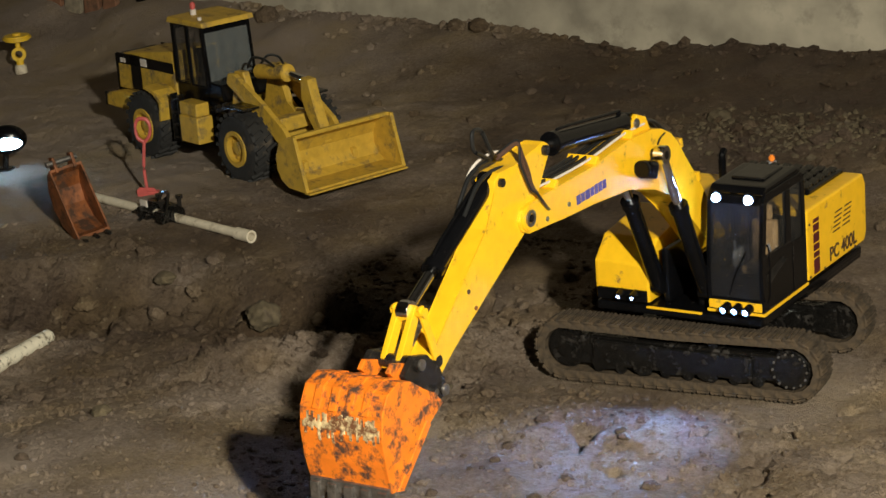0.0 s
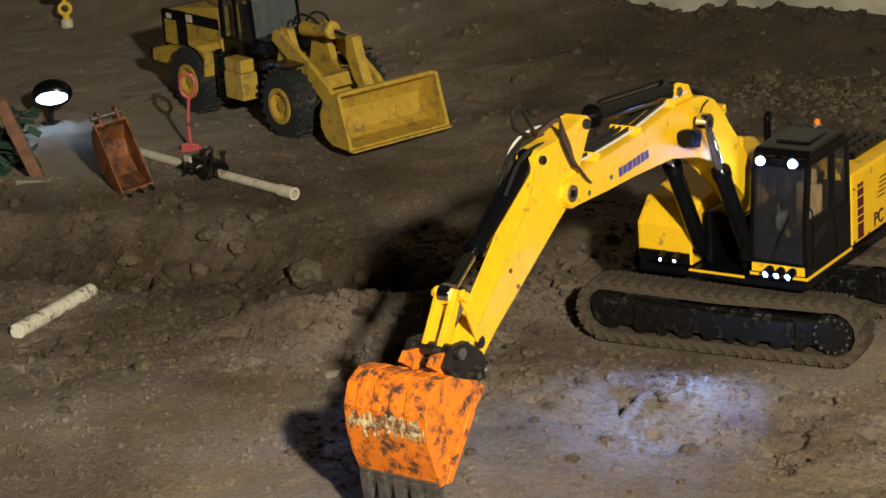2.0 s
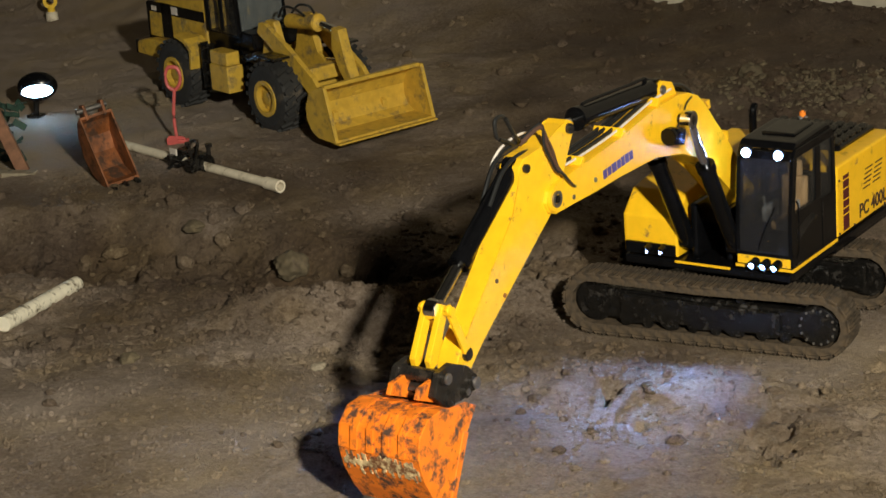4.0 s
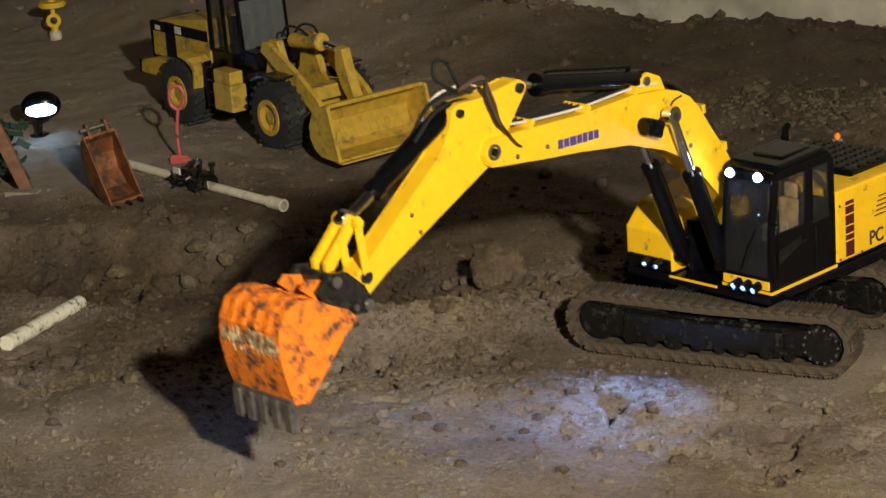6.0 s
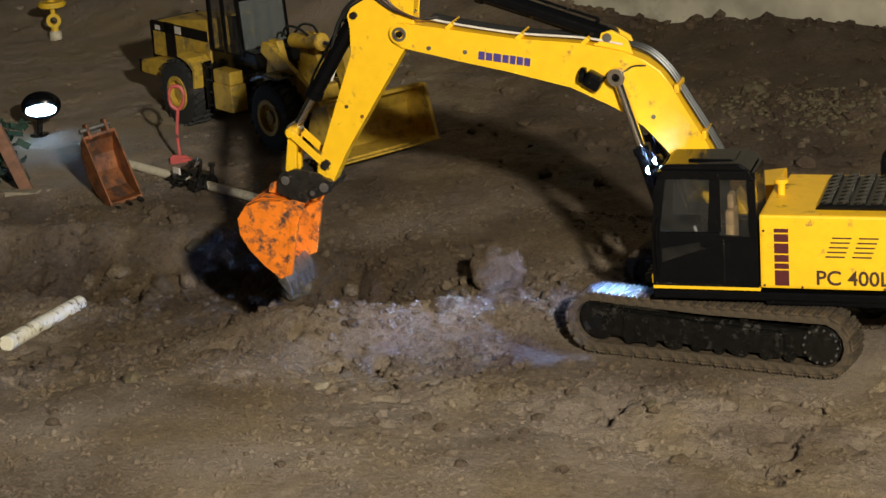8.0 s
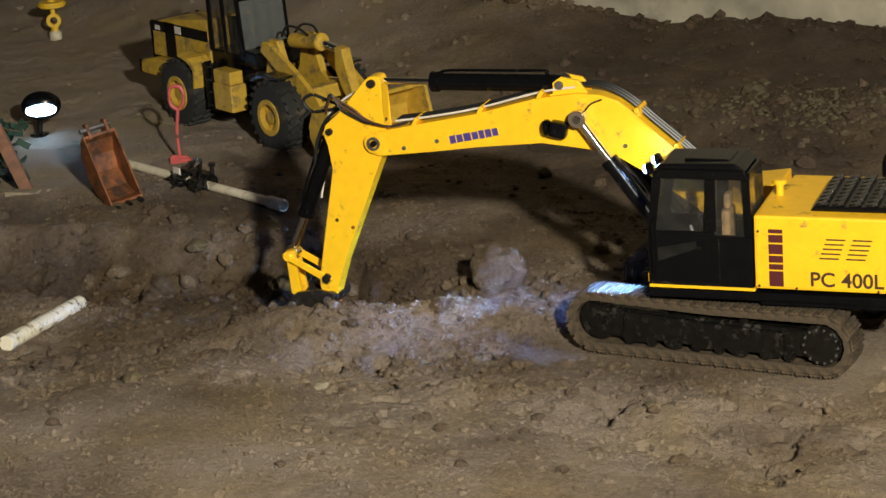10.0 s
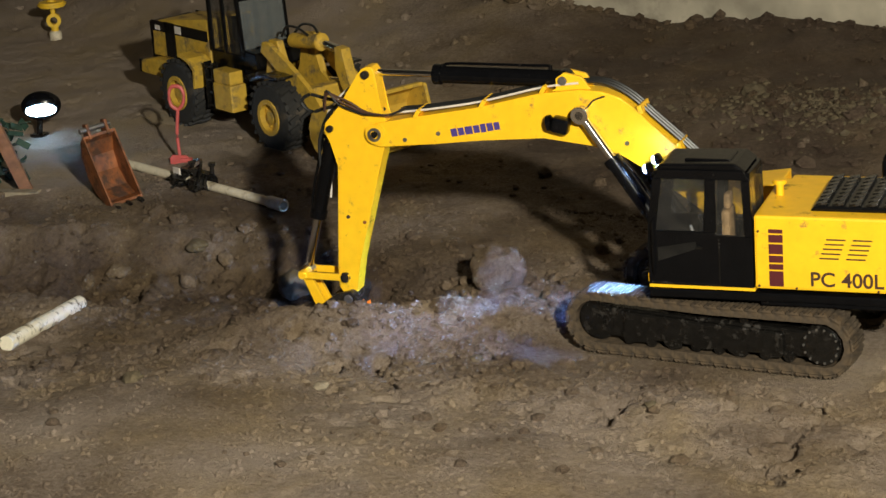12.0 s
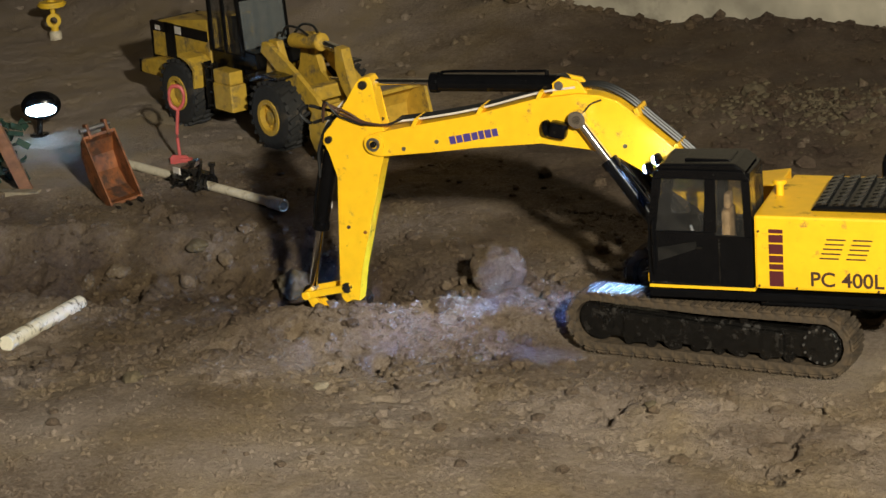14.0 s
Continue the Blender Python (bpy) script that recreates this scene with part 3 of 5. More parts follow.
def build_track(side):
    y = side * 0.095
    half, r, zc, cx = 0.1555, 0.0385, 0.0422, -0.008
    bm = B()
    prism(bm, [(cx - half - 0.004, zc - 0.020), (cx + half, zc - 0.020), (cx + half, zc + 0.016), (cx - half + 0.01, zc + 0.0205), (cx - half - 0.012, zc + 0.010)], y - 0.013, y + 0.013, 0.004)
    prism(bm, [(cx - 0.115, zc - 0.018), (cx + 0.105, zc - 0.02), (cx + 0.105, zc + 0.012), (cx - 0.115, zc + 0.018)], y - 0.019, y + 0.019, 0.003)
    track = part("track", bm, BLACK_STEEL, excavator, "black muddy crawler track frame")
    for gx, gw, gh in ((-0.098, 0.040, 0.012), (-0.046, 0.028, 0.016), (-0.002, 0.034, 0.011), (0.044, 0.030, 0.015), (0.088, 0.034, 0.012)):
        plate = [(cx + gx - gw / 2, zc - 0.010), (cx + gx + gw / 2, zc - 0.008), (cx + gx + gw * 0.42, zc - 0.012 - gh * 0.8), (cx + gx - gw * 0.1, zc - 0.012 - gh), (cx + gx - gw * 0.46, zc - 0.012 - gh * 0.6)]
        part("track_guard", prism(B(), plate, y + side * 0.0165 - 0.002, y + side * 0.0165 + 0.002, 0.001), BLACK_STEEL, track)
    n = 47
    total = 4 * half + 2 * math.pi * r
    bm = B()
    box(bm, -0.0083, 0.0083, -0.0215, 0.0215, 0.0004, 0.0034, 0.0006)
    for gx in (-0.0055, 0.0, 0.0055):
        box(bm, gx - 0.0012, gx + 0.0012, -0.0208, 0.0208, 0.0034, 0.0050)
    box(bm, -0.0093, 0.0093, -0.0195, 0.0195, -0.0095, 0.0006, 0.0008)
    shoe = part("shoe", bm, SHOE, track)
    for k in range(n):
        px, pz, deg = track_path(k * total / n, r, half)
        sag = -0.0035 * max(0, 1 - abs(px) / half) if pz > 0 else 0
        m = pose(cx + px, y, zc + pz + sag, 0, 180 - deg + 180 + 180, 0)
        if k == 0:
            shoe.matrix_basis = m
        else:
            share("shoe", shoe.data, track, m)
    bm = B()
    rod(bm, (cx + half, y - 0.012, zc), (cx + half, y + 0.012, zc), 0.0270, 24, width=0.003)
    rod(bm, (cx + half, y - side * 0.0, zc), (cx + half, y + side * 0.0205, zc), 0.0260, 28, width=0.003)
    sprocket = part("sprocket", bm, BLACK_STEEL, track, "black final drive disc ringed with bolts", True)
    for k in range(14):
        a = 2 * math.pi * k / 14
        px, pz = cx + half + 0.0225 * math.cos(a), zc + 0.0225 * math.sin(a)
        rod(bm2 := B(), (px, y + side * 0.0205, pz), (px, y + side * 0.0225, pz), 0.0016, 6)
        if k == 0:
            bolt = part("bolt", bm2, STEEL, track)
            base = Vector((px, 0, pz))
        else:
            bm2.free()
            share("bolt", bolt.data, track, Matrix.Translation((px - base.x, 0, pz - base.z)))
    bm = B()
    rod(bm, (cx - half, y - 0.014, zc), (cx - half, y + 0.014, zc), 0.0275, 28, width=0.004)
    rod(bm, (cx - half, y - 0.018, zc), (cx - half, y + 0.018, zc), 0.012, 16, width=0.002)
    part("idler", bm, BLACK_STEEL, track, "", True)
    for k in range(8):
        px = cx - half + 0.046 + k * 0.0315
        bm = B()
        rod(bm, (px, y - 0.017, zc - 0.0215), (px, y + 0.017, zc - 0.0215), 0.0075, 16, width=0.0015)
        part("roller", bm, BLACK_STEEL, track, "", True)
    for px in (-0.06, 0.05):
        bm = B()
        rod(bm, (cx + px, y - 0.012, zc + 0.0205), (cx + px, y + 0.016, zc + 0.0205), 0.006, 14, width=0.001)
        part("carrier_roller", bm, BLACK_STEEL, track, "", True)


def build_undercarriage():
    bm = B()
    box(bm, -0.075, 0.065, -0.085, 0.085, 0.030, 0.066, 0.006)
    box(bm, -0.10, -0.07, -0.08, 0.08, 0.034, 0.056, 0.004)
    box(bm, 0.05, 0.085, -0.08, 0.08, 0.034, 0.056, 0.004)
    rod(bm, (0, 0, 0.064), (0, 0, 0.086), 0.062, 40, width=0.002)
    part("undercarriage", bm, BLACK_STEEL, excavator, "black muddy frame between the tracks")
    build_track(-1)
    build_track(1)


def slab(name, material, parent, x0, x1, y0, y1, z0, z1, w=0.0015, label=""):
    return part(name, box(B(), x0, x1, y0, y1, z0, z1, w), material, parent, label)


def build_house():
    bm = B()
    box(bm, -0.094, 0.232, -0.119, 0.119, 0.092, 0.104, 0.003)
    rod(bm, (0, 0, 0.084), (0, 0, 0.094), 0.058, 40)
    box(bm, -0.075, 0.02, -0.030, -0.020, 0.104, 0.178, 0.004)
    box(bm, -0.075, 0.02, 0.020, 0.030, 0.104, 0.178, 0.004)
    house = part("house", bm, BLACK, excavator, "black deck plate that carries cab and engine")
    moving["house"] = house
    # yellow bodywork behind the cab, with a chamfered shoulder and the round tail
    bm = B()
    side = [(0.045, 0.1105), (0.236, 0.1105), (0.244, 0.122), (0.244, 0.192), (0.234, 0.2075), (0.045, 0.2075)]
    prism(bm, side, -0.122, 0.046, 0.0035)
    prism(bm, [(0.048, 0.1105), (0.234, 0.1105), (0.240, 0.122), (0.240, 0.180), (0.230, 0.1905), (0.048, 0.1905)], 0.0455, 0.122, 0.0035)
    part("engine_housing", bm, YELLOW, house, "glossy yellow side panels and tail")
    bm = B()
    prism(bm, [(0.110, 0.205), (0.116, 0.2140), (0.226, 0.2140), (0.234, 0.205)], -0.096, 0.040, 0.003)
    hood = part("hood", bm, BLACK, house, "black louvred engine hood")
    for r in range(5):
        for k in range(8):
            x, y = 0.125 + r * 0.021, -0.087 + k * 0.0168
            b2 = B()
            box(b2, -0.0075, 0.0075, -0.0055, 0.0055, -0.0015, 0.0025, 0.001)
            if r == k == 0:
                vent = part("vent", b2, BLACK_STEEL, hood)
                vent.matrix_basis = pose(x, y, 0.2150, 0, -14, 0)
            else:
                b2.free()
                share("vent", vent.data, hood, pose(x, y, 0.2150, 0, -14, 0))
    # platform of the right side: a yellow tank and tool box with a sloping front
    bm = B()
    prism(bm, [(-0.090, 0.106), (-0.090, 0.158), (-0.060, 0.186), (0.045, 0.200), (0.045, 0.106)], 0.042, 0.121, 0.003)
    part("tank_box", bm, YELLOW, house, "yellow tool box and tank with a sloping front")
    slab("lamp_step", BLACK, house, -0.0935, -0.088, 0.045, 0.118, 0.1065, 0.1225, 0.002)
    slab("skirt", YELLOW, house, -0.093, 0.045, -0.1225, -0.042, 0.1065, 0.1105, 0.0008, "thin yellow sill under the cab")
    slab("belly", BLACK, house, 0.05, 0.236, -0.116, 0.116, 0.086, 0.0925, 0.002)
    slab("front_plate", YELLOW, house, -0.0955, -0.090, -0.035, 0.045, 0.1005, 0.1035, 0.001)
    # decals: stripes, slots and lettering on the side panel
    z = 0.190
    for h in (0.005, 0.010, 0.013, 0.009, 0.007, 0.020):
        slab("stripe", MAROON, house, 0.0635, 0.0815, -0.12265, -0.1215, z - h, z, 0.0)
        z -= h + 0.0022
    for col in (0.128, 0.161):
        for k in range(5):
            x = col + 0.004 - 0.0022 * k + 0.004
            zz = 0.180 - k * 0.0062
            slab("slot", INK, house, x, x + 0.024, -0.12265, -0.1215, zz - 0.0018, zz, 0.0)
    lettering("lettering", "PC 400L", 0.0265, pose(0.1145, -0.1224, 0.1175, 90, 0, 0), INK, house)
    for x, zz in ((0.0505, 0.187), (0.0505, 0.115), (0.098, 0.1135), (0.2, 0.1135)):
        bm = B()
        rod(bm, (x, -0.1205, zz), (x, -0.1235, zz), 0.0016, 8)
        part("bolt", bm, INK, house)
    # filler cap, exhaust, beacon, rail, mirror
    bm = B()
    rod(bm, (0.060, -0.03, 0.207), (0.060, -0.03, 0.222), 0.005, 16)
    rod(bm, (0.060, -0.03, 0.222), (0.060, -0.03, 0.228), 0.0095, 18, width=0.0015)
    part("filler_cap", bm, YELLOW, house, "", True)
    bm = B()
    rod(bm, (0.181, 0.063, 0.2), (0.181, 0.063, 0.228), 0.0055, 14)
    hose(bm, [(0.181, 0.063, 0.224), (0.183, 0.063, 0.234), (0.189, 0.063, 0.239)], 0.005)
    part("exhaust", bm, BLACK, house, "black exhaust stack", True)
    bm = B()
    rod(bm, (0.229, 0.01, 0.207), (0.229, 0.01, 0.216), 0.007, 16)
    part("beacon_base", bm, GREY, house, "pale beacon socket", True)
    bm = B()
    rod(bm, (0.229, 0.01, 0.216), (0.229, 0.01, 0.225), 0.0046, 16, width=0.002)
    part("beacon", bm, AMBER, house, "amber warning beacon", True)
    build_cab(house)
    # work lights on the right front
    for y in (0.062, 0.082):
        build_led(house, (-0.0925, y, 0.117), 0.0042, (-1, 0, -0.25), LED_WEAK)


def build_led(parent, p, r, way, material, cup=0.0100, proud=0.0, deep=0.35):
    """A small lamp: a black cup with a glowing lens set back in it."""
    p, d = Vector(p), Vector(way).normalized()
    bm = B()
    ring(bm, p + d * (cup - 0.0035) / 2, d, r * 1.3, r, cup + 0.0035, 18)
    rod(bm, p - d * 0.004, p - d * 0.0025, r * 1.3, 16)
    lamp = part("work_light", bm, BLACK, parent, "small lit white work light")
    bm = B()
    bmesh.ops.create_uvsphere(bm, u_segments=12, v_segments=8, radius=r * 0.95, matrix=Matrix.Translation(p + d * proud) @ d.to_track_quat("Z", "Y").to_matrix().to_4x4() @ Matrix.Diagonal((1, 1, deep, 1)))
    part("lens", bm, material, lamp, "glowing white lens", True)


def build_cab(house):
    x0, x1, y0, y1, z0, z1 = -0.093, 0.043, -0.1215, -0.044, 0.1105, 0.264
    top = -0.076
    shapes = (
        ("door_panel", [(x0, z0), (x1, z0), (x1, 0.178), (-0.006, 0.178), (-0.006, 0.183), (x0 + 0.001, 0.183), (x0, 0.165)]),
        ("front_pillar", [(x0, 0.1825), (x0 + 0.011, 0.1825), (top + 0.004, z1 - 0.012), (top - 0.008, z1 - 0.012)]),
        ("middle_pillar", [(-0.020, 0.1825), (-0.003, 0.1825), (-0.003, z1 - 0.012), (-0.016, z1 - 0.012)]),
        ("rear_pillar", [(x1 - 0.010, 0.178), (x1, 0.178), (x1 - 0.002, z1 - 0.012), (x1 - 0.013, z1 - 0.012)]),
        ("roof_rail", [(top - 0.008, z1 - 0.012), (x1 - 0.002, z1 - 0.012), (x1 - 0.010, z1), (top, z1)]),
    )
    for nm, outline in shapes:
        for y in (y0, y1 - 0.005):
            part(nm, prism(B(), outline, y, y + 0.005, 0.001), BLACK, house, "black cab door panel" if nm == "door_panel" else "")
    for nm, bx in (("front_sill", (x0, x0 + 0.004, y0 + 0.004, y1 - 0.004, z0, 0.128)), ("cab_back", (x1 - 0.004, x1, y0 + 0.004, y1 - 0.004, z0, 0.200)), ("cab_floor", (x0 + 0.003, x1 - 0.003, y0 + 0.004, y1 - 0.004, z0, z0 + 0.004)), ("front_rail", (top - 0.008, top, y0 + 0.004, y1 - 0.004, z1 - 0.014, z1 - 0.003)), ("rear_rail", (x1 - 0.010, x1 - 0.002, y0 + 0.004, y1 - 0.004, z1 - 0.014, z1 - 0.003))):
        part(nm, box(B(), *bx, 0.001), BLACK, house)
    bm = B()
    prism(bm, [(top - 0.006, z1 - 0.001), (top + 0.004, z1 + 0.007), (x1 - 0.02, z1 + 0.009), (x1 - 0.006, z1 - 0.001)], y0 + 0.001, y1 - 0.001, 0.003)
    box(bm, -0.045, 0.015, -0.105, -0.060, z1 + 0.006, z1 + 0.0105, 0.002)
    part("cab_roof", bm, BLACK, house, "black cab roof with a raised hatch")
    # panes
    bm = B()
    prism(bm, [(x0 + 0.008, 0.182), (-0.018, 0.182), (-0.014, z1 - 0.008), (top, z1 - 0.008), (top - 0.004, z1 - 0.014)], y0 + 0.0015, y0 + 0.003)
    part("door_pane", bm, GLASS, house, "smoky door window").visible_shadow = False
    bm = B()
    prism(bm, [(-0.005, 0.176), (x1 - 0.009, 0.176), (x1 - 0.012, z1 - 0.008), (-0.004, z1 - 0.008)], y0 + 0.0015, y0 + 0.003)
    part("rear_side_pane", bm, GLASS, house, "smoky rear side window").visible_shadow = False
    bm = B()
    prism(bm, [(x0 + 0.008, 0.182), (x1 - 0.009, 0.182), (x1 - 0.012, z1 - 0.008), (top, z1 - 0.008)], y1 - 0.0035, y1 - 0.002)
    part("right_pane", bm, GLASS, house).visible_shadow = False
    bm = B()
    a = [(x0 + 0.001, 0.127), (x0 + 0.0025, 0.127), (x0 + 0.0025, 0.166), (top - 0.004, z1 - 0.010), (top - 0.0055, z1 - 0.010), (x0 + 0.001, 0.166)]
    prism(bm, a, y0 + 0.005, y1 - 0.005)
    screen = part("windscreen", bm, GLASS_DARK, house, "dark windscreen with dust and droplets")
    screen.visible_shadow = False
    rng = np.random.RandomState(51)
    bm = B()
    for _ in range(46):
        zz = 0.135 + 0.112 * rng.rand()
        xx = x0 + 0.001 + max(0.0, zz - 0.166) / (z1 - 0.176) * (top - 0.0055 - x0 - 0.001)
        bmesh.ops.create_icosphere(bm, subdivisions=1, radius=0.0004 + 0.0008 * rng.rand() ** 2, matrix=Matrix.Translation((xx, y0 + 0.010 + (y1 - y0 - 0.020) * rng.rand(), zz)))
    part("droplets", bm, CHROME, screen, "bright water droplets on the glass", True)
    bm = B()
    box(bm, x1 - 0.003, x1 - 0.0015, y0 + 0.006, y1 - 0.006, 0.20, z1 - 0.012)
    part("rear_pane", bm, GLASS, house).visible_shadow = False
    part("lower_pane", prism(B(), [(-0.080, 0.142), (-0.080, 0.160), (-0.030, 0.170), (-0.030, 0.160)], y0 - 0.0008, y0 + 0.0004), GLASS, house, "small smoky pane low in the door")
    # inside: seat, console, levers
    bm = B()
    box(bm, -0.035, 0.005, -0.100, -0.064, 0.140, 0.152, 0.004)
    box(bm, -0.002, 0.010, -0.100, -0.064, 0.150, 0.205, 0.005)
    box(bm, 0.000, 0.009, -0.092, -0.072, 0.205, 0.225, 0.004)
    part("driver_seat", bm, SEAT, house, "tan driver seat")
    bm = B()
    box(bm, -0.040, 0.000, -0.110, -0.103, 0.150, 0.172, 0.003)
    box(bm, -0.040, 0.000, -0.061, -0.054, 0.150, 0.172, 0.003)
    rod(bm, (-0.035, -0.106, 0.17), (-0.040, -0.106, 0.186), 0.002, 8)
    rod(bm, (-0.035, -0.058, 0.17), (-0.040, -0.058, 0.186), 0.002, 8)
    part("console", bm, GREY, house)
    # door seam, handle, wiper, rail
    bm = B()
    hose(bm, [(-0.085, y0 - 0.002, 0.124), (-0.085, y0 - 0.006, 0.14), (-0.085, y0 - 0.006, 0.19), (-0.083, y0 - 0.002, 0.20)], 0.0012)
    part("grab_rail", bm, BLACK, house, "", True)
    bm = B()
    box(bm, -0.030, -0.022, y0 - 0.003, y0, 0.160, 0.164, 0.001)
    part("door_handle", bm, BLACK_STEEL, house)
    bm = B()
    box(bm, -0.0008, 0.0008, y0 - 0.001, y0, 0.113, 0.176)
    box(bm, -0.09, -0.002, y0 - 0.001, y0, 0.113, 0.1145)
    part("door_seam", bm, BLACK_STEEL, house)
    bm = B()
    hose(bm, [(x0 - 0.001, -0.075, 0.132), (x0 - 0.002, -0.085, 0.16), (x0 + 0.002, -0.098, 0.19)], 0.0008)
    part("wiper", bm, BLACK, house)
    slab("lamp_bar", YELLOW, house, x0 - 0.002, x0 + 0.001, -0.119, -0.046, 0.1125, 0.124, 0.001, "thin yellow lamp bar under the windscreen")
    for y in (-0.0716, -0.0870, -0.1025):
        build_led(house, (x0 - 0.003, y, 0.1165), 0.0046, (-1, 0.24, -0.345), LED)
    for y in (-0.062, -0.106):
        build_led(house, (top - 0.016, y, z1 - 0.004), 0.0060, (-1, 0.1, -0.30), LED_ROOF, 0.0010, 0.0025, 0.9)


def flip(points):
    return [(-u, v) for u, v in points]


def pin(name, parent, u, v, y0, y1, r, material=STEEL):
    bm = B()
    rod(bm, (-u, y0, v), (-u, y1, v), r, 16, width=r * 0.15)
    return part(name, bm, material, parent, "", True)


def build_boom():
    outline = [(-0.018, 0.0), (-0.012, -0.015), (0.006, -0.018), (0.06, 0.010), (0.123, 0.0405), (0.165, 0.052), (0.2075, 0.0575), (0.2736, 0.0500), (0.36, 0.026), (0.4296, 0.0040), (0.5000, -0.0175),
               (0.514, -0.0165), (0.5245, -0.006), (0.522, 0.008), (0.508, 0.016), (0.4623, 0.0347), (0.3726, 0.0696), (0.2904, 0.1085), (0.235, 0.1265), (0.205, 0.1310), (0.180, 0.1285), (0.155, 0.1165), (0.1338, 0.1030), (0.0857, 0.0755), (0.03, 0.038), (-0.006, 0.018)]
    bm = prism(B(), flip(outline), -0.021, 0.021, 0.0022)
    boom = part("boom", bm, YELLOW, excavator, "glossy yellow bent boom")
    moving["boom"] = boom
    # weld strips, lugs and pins
    for u, v in ((0.5096, 0.0),):
        for s in (-1, 1):
            bm = B()
            rod(bm, (-u, s * 0.0205, v), (-u, s * 0.0245, v), 0.0145, 26, width=0.001)
            part("pin_boss", bm, YELLOW, boom, "", True)
            bm = B()
            ring(bm, (-u, s * 0.0255, v), (0, 1, 0), 0.0095, 0.006, 0.003, 22)
            part("pin_ring", bm, STEEL, boom, "", True)
            pin("pin", boom, u, v, s * 0.020, s * 0.0275, 0.0045, BLACK_STEEL)
    for s in (-1, 1):
        pin("cylinder_pin", boom, CYL_PIN[0], CYL_PIN[1], s * 0.020, s * 0.041, 0.0065, BLACK_STEEL)
    for s in (-1, 1):
        bm = B()
        prism(bm, flip([(0.215, 0.122), (0.238, 0.142), (0.262, 0.142), (0.272, 0.132), (0.268, 0.118), (0.285, 0.105), (0.24, 0.118)]), s * 0.010 - 0.003, s * 0.010 + 0.003, 0.001)
        part("cylinder_lug", bm, YELLOW, boom)
    pin("lug_pin", boom, *ARM_CYL_BASE, -0.016, 0.016, 0.006, STEEL)
    # black work lamp on the side
    bm = B()
    box(bm, -0.262, -0.238, -0.040, -0.022, 0.066, 0.088, 0.005)
    rod(bm, (-0.263, -0.031, 0.077), (-0.269, -0.031, 0.075), 0.011, 18, width=0.001)
    part("side_lamp", bm, BLACK, boom, "black unlit lamp on the boom")
    bm = B()
    hose(bm, [(-0.240, -0.026, 0.085), (-0.222, -0.024, 0.104), (-0.214, -0.023, 0.117), (-0.200, -0.022, 0.126)], 0.0012)
    part("lamp_cable", bm, HOSE, boom)
    # hoses along the back, with clips
    for y, mtl, r in ((-0.013, HOSE_WHITE, 0.0016), (-0.006, HOSE, 0.0026), (0.004, HOSE, 0.0026), (0.012, HOSE, 0.0024)):
        bm = B()
        pts = [(0.03, 0.046), (0.0857, 0.081), (0.135, 0.109), (0.17, 0.129), (0.205, 0.138), (0.24, 0.132), (0.29, 0.114), (0.37, 0.076), (0.44, 0.049), (0.485, 0.034)]
        hose(bm, [(-u, y, v + 0.001) for u, v in (pts[5:] if mtl is HOSE_WHITE else pts)], r)
        part("hose", bm, mtl, boom, "pale thin hose" if mtl is HOSE_WHITE else "black hydraulic hose", True)
    for u, v, tilt in ((0.455, 0.040, 22), (0.365, 0.075, 22), (0.285, 0.113, 20), (0.15, 0.117, -30), (0.09, 0.080, -30)):
        bm = B()
        box(bm, -0.003, 0.003, -0.0225, 0.018, -0.004, 0.0075, 0.001, m=pose(-u, 0, v, 0, tilt, 0))
        part("hose_clip", bm, YELLOW, boom)
    # the maker's mark as plain violet bars
    x = 0.4045
    for w, h in ((0.0085, 1), (0.0085, 0.94), (0.0105, 1), (0.0085, 0.94), (0.0075, 1.05), (0.0085, 1), (0.008, 0.94)):
        bm = B()
        box(bm, -x, -x + w, -0.0216, -0.0208, -0.0055 * h, 0.0055 * h)
        bar = part("mark", bm, VIOLET, boom, "violet-blue mark")
        bar.matrix_basis = pose(-0.3685, 0, 0.0404, 0, -21.6, 0) @ pose(0.3685, 0, 0, 0, 0, 0)
        x -= w + 0.0018
    for u, v in ((0.466, 0.002), (0.42, 0.022), (0.16, 0.07)):
        bm = B()
        rod(bm, (-u, -0.020, v), (-u, -0.0225, v), 0.003, 10)
        part("bolt", bm, STEEL, boom, "", True)


def cylinder(base_name, rod_name, length, stroke, r, rr, y, label):
    """A hydraulic cylinder: the barrel from its own pin, the rod from the pin at its far end."""
    bm = B()
    rod(bm, (0, y - 0.008, 0), (0, y + 0.008, 0), r * 1.05, 18, width=0.001)
    rod(bm, (-0.004, y, 0), (-length, y, 0), r, 22, width=0.001)
    rod(bm, (-length + 0.012, y, 0), (-length, y, 0), r * 1.18, 22, width=0.001)
    rod(bm, (-0.02, y, r), (-0.02, y, r * 1.5), 0.003, 8)
    hose(bm, [(-0.02, y, r * 1.4), (-0.06, y, r * 1.35), (-length + 0.03, y, r * 1.3), (-length + 0.012, y, r)], 0.002)
    a = part(base_name, bm, BLACK, excavator, "black hydraulic cylinder barrel, " + label, True)
    bm = B()
    rod(bm, (0.004, y, 0), (stroke, y, 0), rr, 16)
    rod(bm, (0, y - 0.007, 0), (0, y + 0.007, 0), rr * 1.9, 16, width=0.001)
    b = part(rod_name, bm, CHROME, excavator, "shiny chrome cylinder rod, " + label, True)
    return a, b


